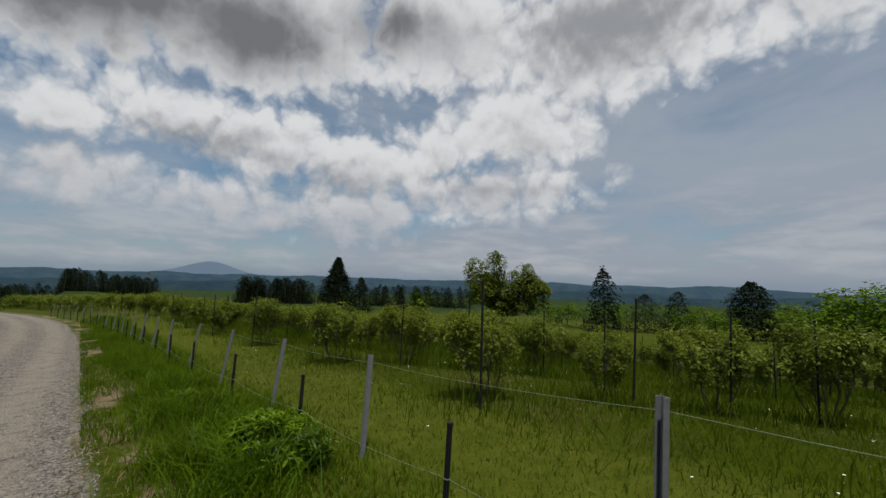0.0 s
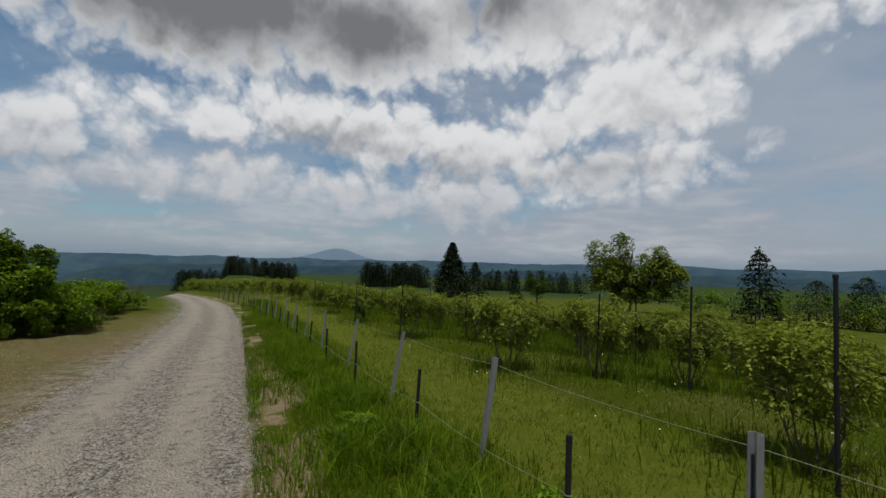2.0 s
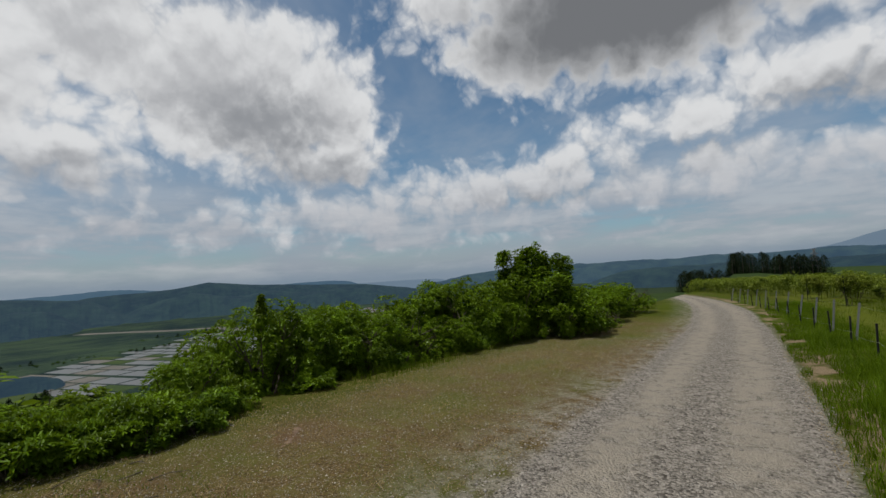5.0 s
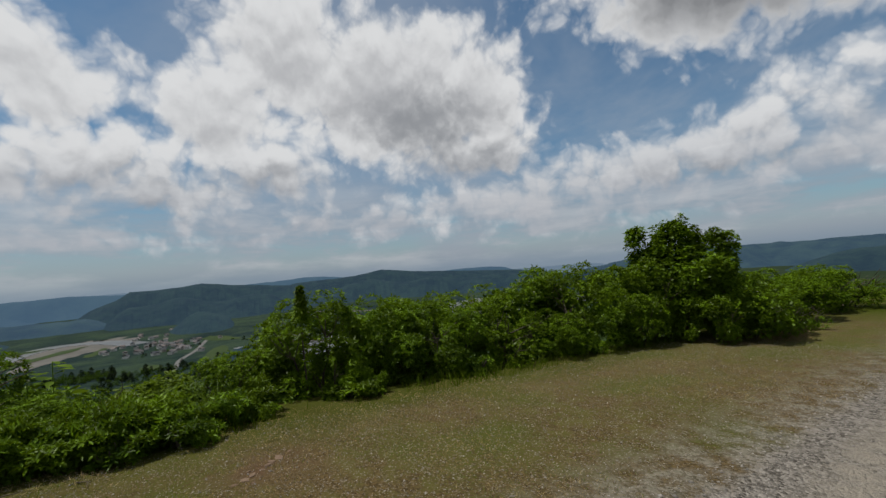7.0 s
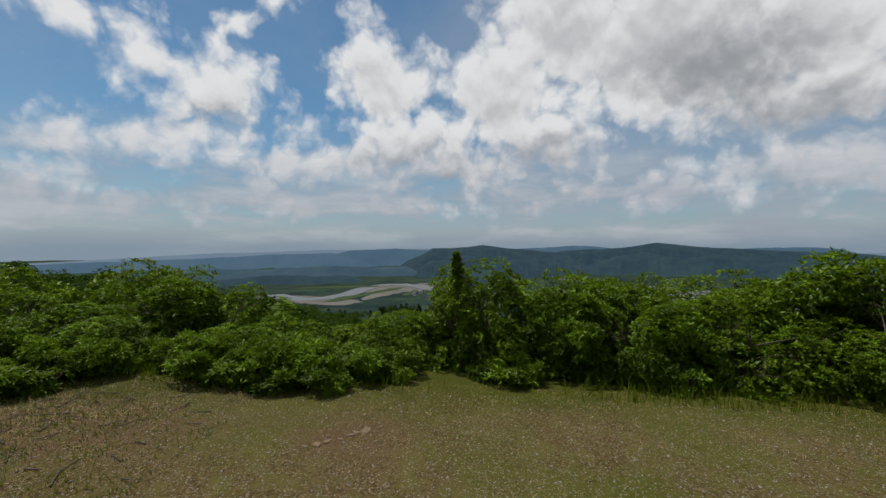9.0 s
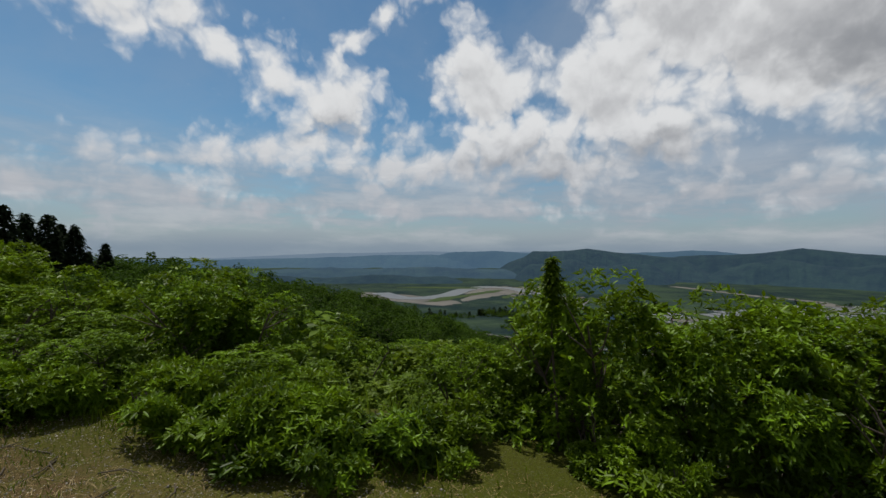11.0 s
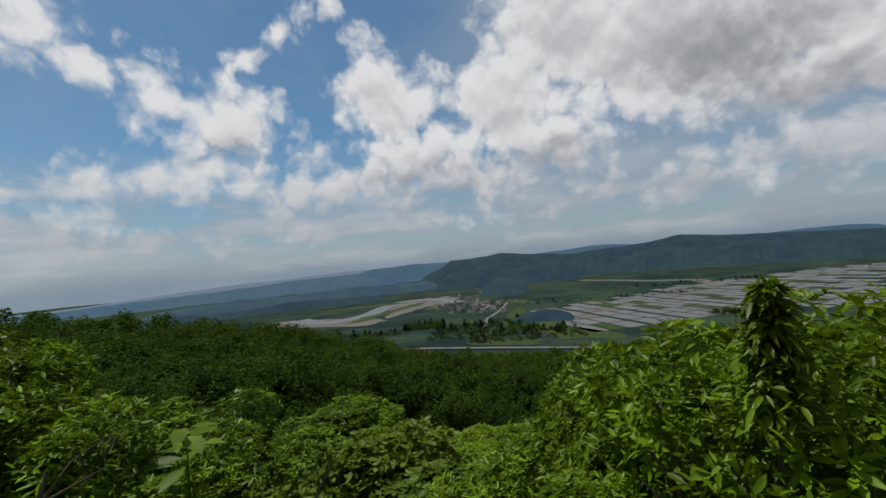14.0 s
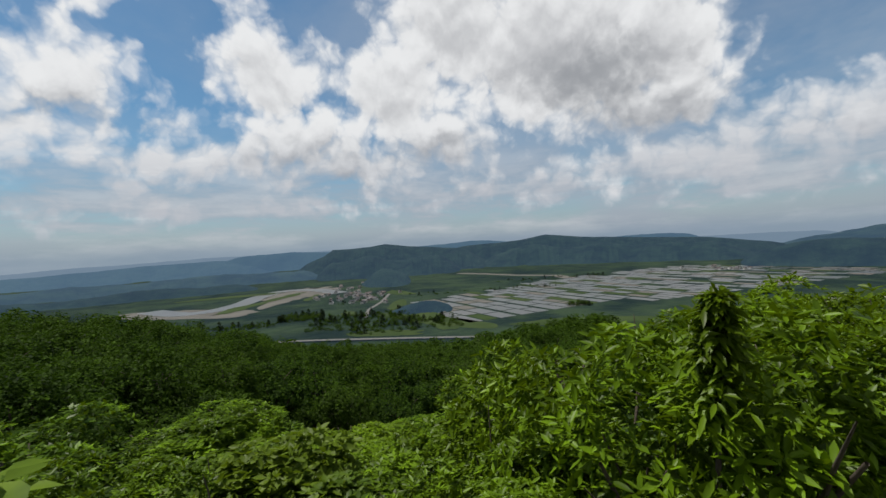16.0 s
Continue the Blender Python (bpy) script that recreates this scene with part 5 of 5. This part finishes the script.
rng = np.random.default_rng(31)
x, y = scatter(74000, 1.72, 4.0, -1.5, 40, 32, 1.6)
fade = (rng.uniform(3.2, 4.0, len(x)) > x)
x, y = x[fade], y[fade]
tall_here = 0.14 + 0.16 * sstep(wave(x, y, 33, 1.1, 3), -0.5, 0.9) * sstep(x, 1.7, 2.5)
keep = (wave(x, y, 34, 0.7, 3) > -0.1) | (x > 2.2)
x, y, tall_here = x[keep], y[keep], tall_here[keep]
blades("verge_grass", x, y, tall_here * rng.uniform(0.5, 1.2, len(x)), np.full(len(x), 0.009), M_VERGE, "tall green grass on the road's verge", "grass", 0.5, 35)
x, y = scatter(95000, 3.3, 24, -1.5, 44, 36, 1.5)
wild = sstep(x, 4.6, 6.2)
blades("field_grass", x, y, (0.06 + 0.2 * wild * sstep(wave(x, y, 37, 1.6, 3), -0.6, 0.8)) * rng.uniform(0.5, 1.3, len(x)), np.full(len(x), 0.011), M_GRASS, "meadow grass between the blueberry rows", "grass", 0.9, 38)
x, y = scatter(44000, 3.0, 11, -1.5, 17, 39, 1.0)
blades("mown_grass", x, y, rng.uniform(0.03, 0.09, len(x)), np.full(len(x), 0.007), M_GRASS, "short mown grass along the fence", "grass", 0.7, 40)
x, y = scatter(13000, 2.9, 10, -1.0, 16, 41, 1.1, 1.4)
blades("dry_grass", x, y, rng.uniform(0.02, 0.07, len(x)), np.full(len(x), 0.006), M_STRAW, "dry clippings among the mown grass", "grass", 1.6, 42)
# rank grass left standing round the bushes
feet = np.array(bush_feet)
spot = feet[rng.integers(0, len(feet), 46000)] + rng.normal(0, 0.62, (46000, 2))
blades("row_grass", spot[:, 0], spot[:, 1], rng.uniform(0.14, 0.42, 46000), np.full(46000, 0.012), M_GRASS, "rank grass standing along the blueberry rows", "grass", 0.4, 46)
# coarse tufts beside the fence
for k, (cx, cy, n_b, size) in enumerate(((2.7, 7.7, 700, 0.42), (2.45, 8.4, 500, 0.36), (2.9, 8.9, 500, 0.34), (2.6, 10.4, 420, 0.32), (2.8, 12.2, 420, 0.34), (2.5, 14.2, 360, 0.3))):
    r, a = np.abs(rng.normal(0, 0.3, n_b)), rng.uniform(0, 2 * np.pi, n_b)
    blades("grass_tuft", cx + r * np.cos(a), cy + r * np.sin(a) * 1.3, size * rng.uniform(0.4, 1.15, n_b), np.full(n_b, 0.012), M_VERGE, "coarse arching tuft of long grass by the fence", "grass tuft", 0.9, 43 + k)
for k in range(22):
    cx, cy, n_b = RNG.uniform(2.05, 3.45), 5.2 + 0.65 * k + RNG.normal(0, 0.3), 160
    r, a = np.abs(rng.normal(0, 0.13, n_b)), rng.uniform(0, 2 * np.pi, n_b)
    blades("grass_tuft", cx + r * np.cos(a), cy + r * np.sin(a), RNG.uniform(0.2, 0.36) * rng.uniform(0.4, 1.15, n_b), np.full(n_b, 0.01), M_VERGE, "arching tuft of long grass on the verge", "grass tuft", 0.9, 243 + k)
x, y = scatter(5000, 1.6, 2.3, 4.5, 22, 44, 1.5, 0.8)
blades("verge_straw", x, y, rng.uniform(0.02, 0.08, len(x)), np.full(len(x), 0.006), M_STRAW, "dry straw on bare patches of the verge", "grass", 1.8, 45)
for k, (cx, cy, s) in enumerate(((3.05, 7.95, 0.9), (3.15, 8.45, 0.75), (2.75, 11.0, 0.5))):
    set_shrub(fern_kind, cx, cy, float(ground_z(cx, cy, False)) + 0.42 * s, s, k * 90, "weeds beside the fence", 0.55)
# the lay-by's thin turf, dry stalks and the long grass under the hedge
x, y = scatter(26000, -5.2, -0.9, 8.0, 30, 51, 1.4, 1.5)
blades("lay_by_grass", x, y, rng.uniform(0.012, 0.045, len(x)), np.full(len(x), 0.005), M_GRASS, "thin short turf on the lay-by", "grass", 0.8, 52)
x, y = scatter(80000, -5.1, -0.9, 8.0, 25, 53, 1.3, 0.9)
blades("lay_by_straw", x, y, rng.uniform(0.01, 0.035, len(x)), np.full(len(x), 0.005), M_STRAW, "dry stalks lying on the lay-by", "grass", 2.2, 54)
x, y = scatter(9000, -4.7, -2.2, 8.4, 11.6, 65, None, 0.5)
blades("brink_straw", x, y, rng.uniform(0.01, 0.05, len(x)), np.full(len(x), 0.006), M_STRAW, "dry litter on bare soil near the brink", "grass", 2.4, 66)
x, y = scatter(7000, -4.9, -2.2, 8.3, 11.6, 67, None, 0.6)
blades("brink_grass", x, y, rng.uniform(0.02, 0.09, len(x)), np.full(len(x), 0.006), M_GRASS, "thin green grass on bare soil near the brink", "grass", 0.8, 68)
x, y = scatter(5200, -5.6, -4.55, 7.5, 26, 55, 1.3, 0.9)
blades("hedge_foot_grass", x, y, rng.uniform(0.06, 0.3, len(x)), np.full(len(x), 0.009), M_GRASS, "long grass at the foot of the hedge", "grass", 0.7, 56)
x, y = scatter(900, -5.7, -4.7, 9.3, 12.6, 57, None, 0.7)
blades("tall_slope_grass", x, y, rng.uniform(0.25, 0.6, len(x)), np.full(len(x), 0.011), M_LEAF_PALE, "tall arching pale grass at the brink", "grass", 0.8, 58)


def stones(name, x, y, size, label, seed):
    rng, k = np.random.default_rng(seed), len(x)
    base = np.array([[1, 0, 0], [0, 1, 0], [-1, 0, 0], [0, -1, 0], [0, 0, 1], [0.2, 0.1, -0.6]], float)
    v = base[None] * rng.uniform(0.6, 1.3, (k, 6, 1)) * size[:, None, None] * np.array([1, 1, 0.65])
    a = rng.uniform(0, 2 * np.pi, k)
    c, s = np.cos(a)[:, None], np.sin(a)[:, None]
    v = np.stack([v[..., 0] * c - v[..., 1] * s, v[..., 0] * s + v[..., 1] * c, v[..., 2]], -1)
    v = v + np.stack([x, y, ground_z(x, y) + size * 0.15], -1)[:, None]
    t = np.array([[0, 1, 4], [1, 2, 4], [2, 3, 4], [3, 0, 4], [1, 0, 5], [2, 1, 5], [3, 2, 5], [0, 3, 5]])
    tagged(new(name, mesh_of(name, v.reshape(-1, 3), ((np.arange(k) * 6)[:, None, None] + t[None]).reshape(-1, 3), M_STONE)), label, "gravel", kind="stuff")


x, y = scatter(15000, -0.95, 1.85, 7.0, 30, 61, 1.9)
strip = np.abs(np.abs(x - ROAD_X) - 0.58) > 0.26 + rng.normal(0, 0.1, len(x))
stones("loose_gravel", x[strip], y[strip], rng.uniform(0.006, 0.019, strip.sum()) * rng.uniform(0.6, 1.25, strip.sum()), "loose grey gravel on the road", 62)
x, y = scatter(36000, -4.7, -0.5, 8.6, 24, 63, 1.4)
stones("scattered_gravel", x, y, rng.uniform(0.003, 0.008, len(x)) * np.where(rng.uniform(0, 1, len(x)) < 0.05, 1.9, 1.0), "small stones scattered over the lay-by", 64)

M_CLAY = surface("pale_clay_stone", lambda n, p: (n.mix(n.noise(p, 40.0, 5.0), (0.085, 0.055, 0.035), (0.21, 0.15, 0.105)), n.noise(p, 60.0, 5.0), 0.01), 0.9, 0.2)
# the bare patch with pale flat stones, and the dead twigs at the brink
for k, (x, y, s) in enumerate(((-3.57, 12.9, 0.07), (-3.5, 12.82, 0.045), (-3.44, 12.78, 0.05), (-3.3, 12.62, 0.05), (-3.24, 12.55, 0.06), (-3.2, 12.46, 0.035), (-3.4, 12.6, 0.03), (-3.66, 13.02, 0.035), (-3.36, 12.72, 0.03), (-3.14, 12.6, 0.025))):
    bm = bmesh.new()
    bmesh.ops.create_icosphere(bm, subdivisions=2, radius=1)
    for v in bm.verts:
        v.co = Vector((v.co.x * s * 0.78, v.co.y * s * 0.5, v.co.z * s * 0.2)) * (1 + 0.7 * noise.noise(v.co * 2.6 + Vector((k * 3.1, 0, 0))))
    ob = part("flat_stone", bm, M_CLAY)
    ob.matrix_basis = pose(x, y, float(ground_z(x, y)) + 0.004, 0, 0, k * 50)
    tagged(ob, "pale flat stone half buried in bare soil", "stone", "stones in the bare patch")
for k in range(54):
    x, y, a = RNG.uniform(-4.3, -2.4), RNG.uniform(9.0, 11.4), RNG.uniform(0, 6.3)
    ln = RNG.uniform(0.08, 0.42)
    z = float(ground_z(x, y)) + 0.01
    ob = new("dead_twig", mesh_of("dead_twig", *tube([(0, 0, 0), (ln * 0.5, 0.03, 0.012), (ln, -0.02, 0.0)], [0.006, 0.005, 0.002], 5), M_BARK, True))
    ob.matrix_basis = pose(x, y, z, 0, 0, math.degrees(a))
    tagged(ob, "dry dead twig lying on bare ground", "twig", "twigs at the brink")


def daisies():
    rng = np.random.default_rng(71)
    x, y = scatter(90, 4.2, 13, 3, 17, 72)
    z = ground_z(x, y) + rng.uniform(0.1, 0.32, len(x))
    a = rng.uniform(0, 2 * np.pi, len(x))
    at = np.repeat(np.stack([x, y, z], -1), 6, 0)
    b = np.repeat(a, 6) + np.tile(np.arange(6) * np.pi / 3, len(x))
    tagged(new("daisies", mesh_of("daisies", *leaf_arrays(at, np.stack([np.cos(b), np.sin(b), 0 * b + 0.3], -1), np.full(len(b), 0.013), np.full(len(b), 0.008), simple=True), M_PETAL)), "white wild flowers in the grass", "flowers", kind="stuff")


daisies()
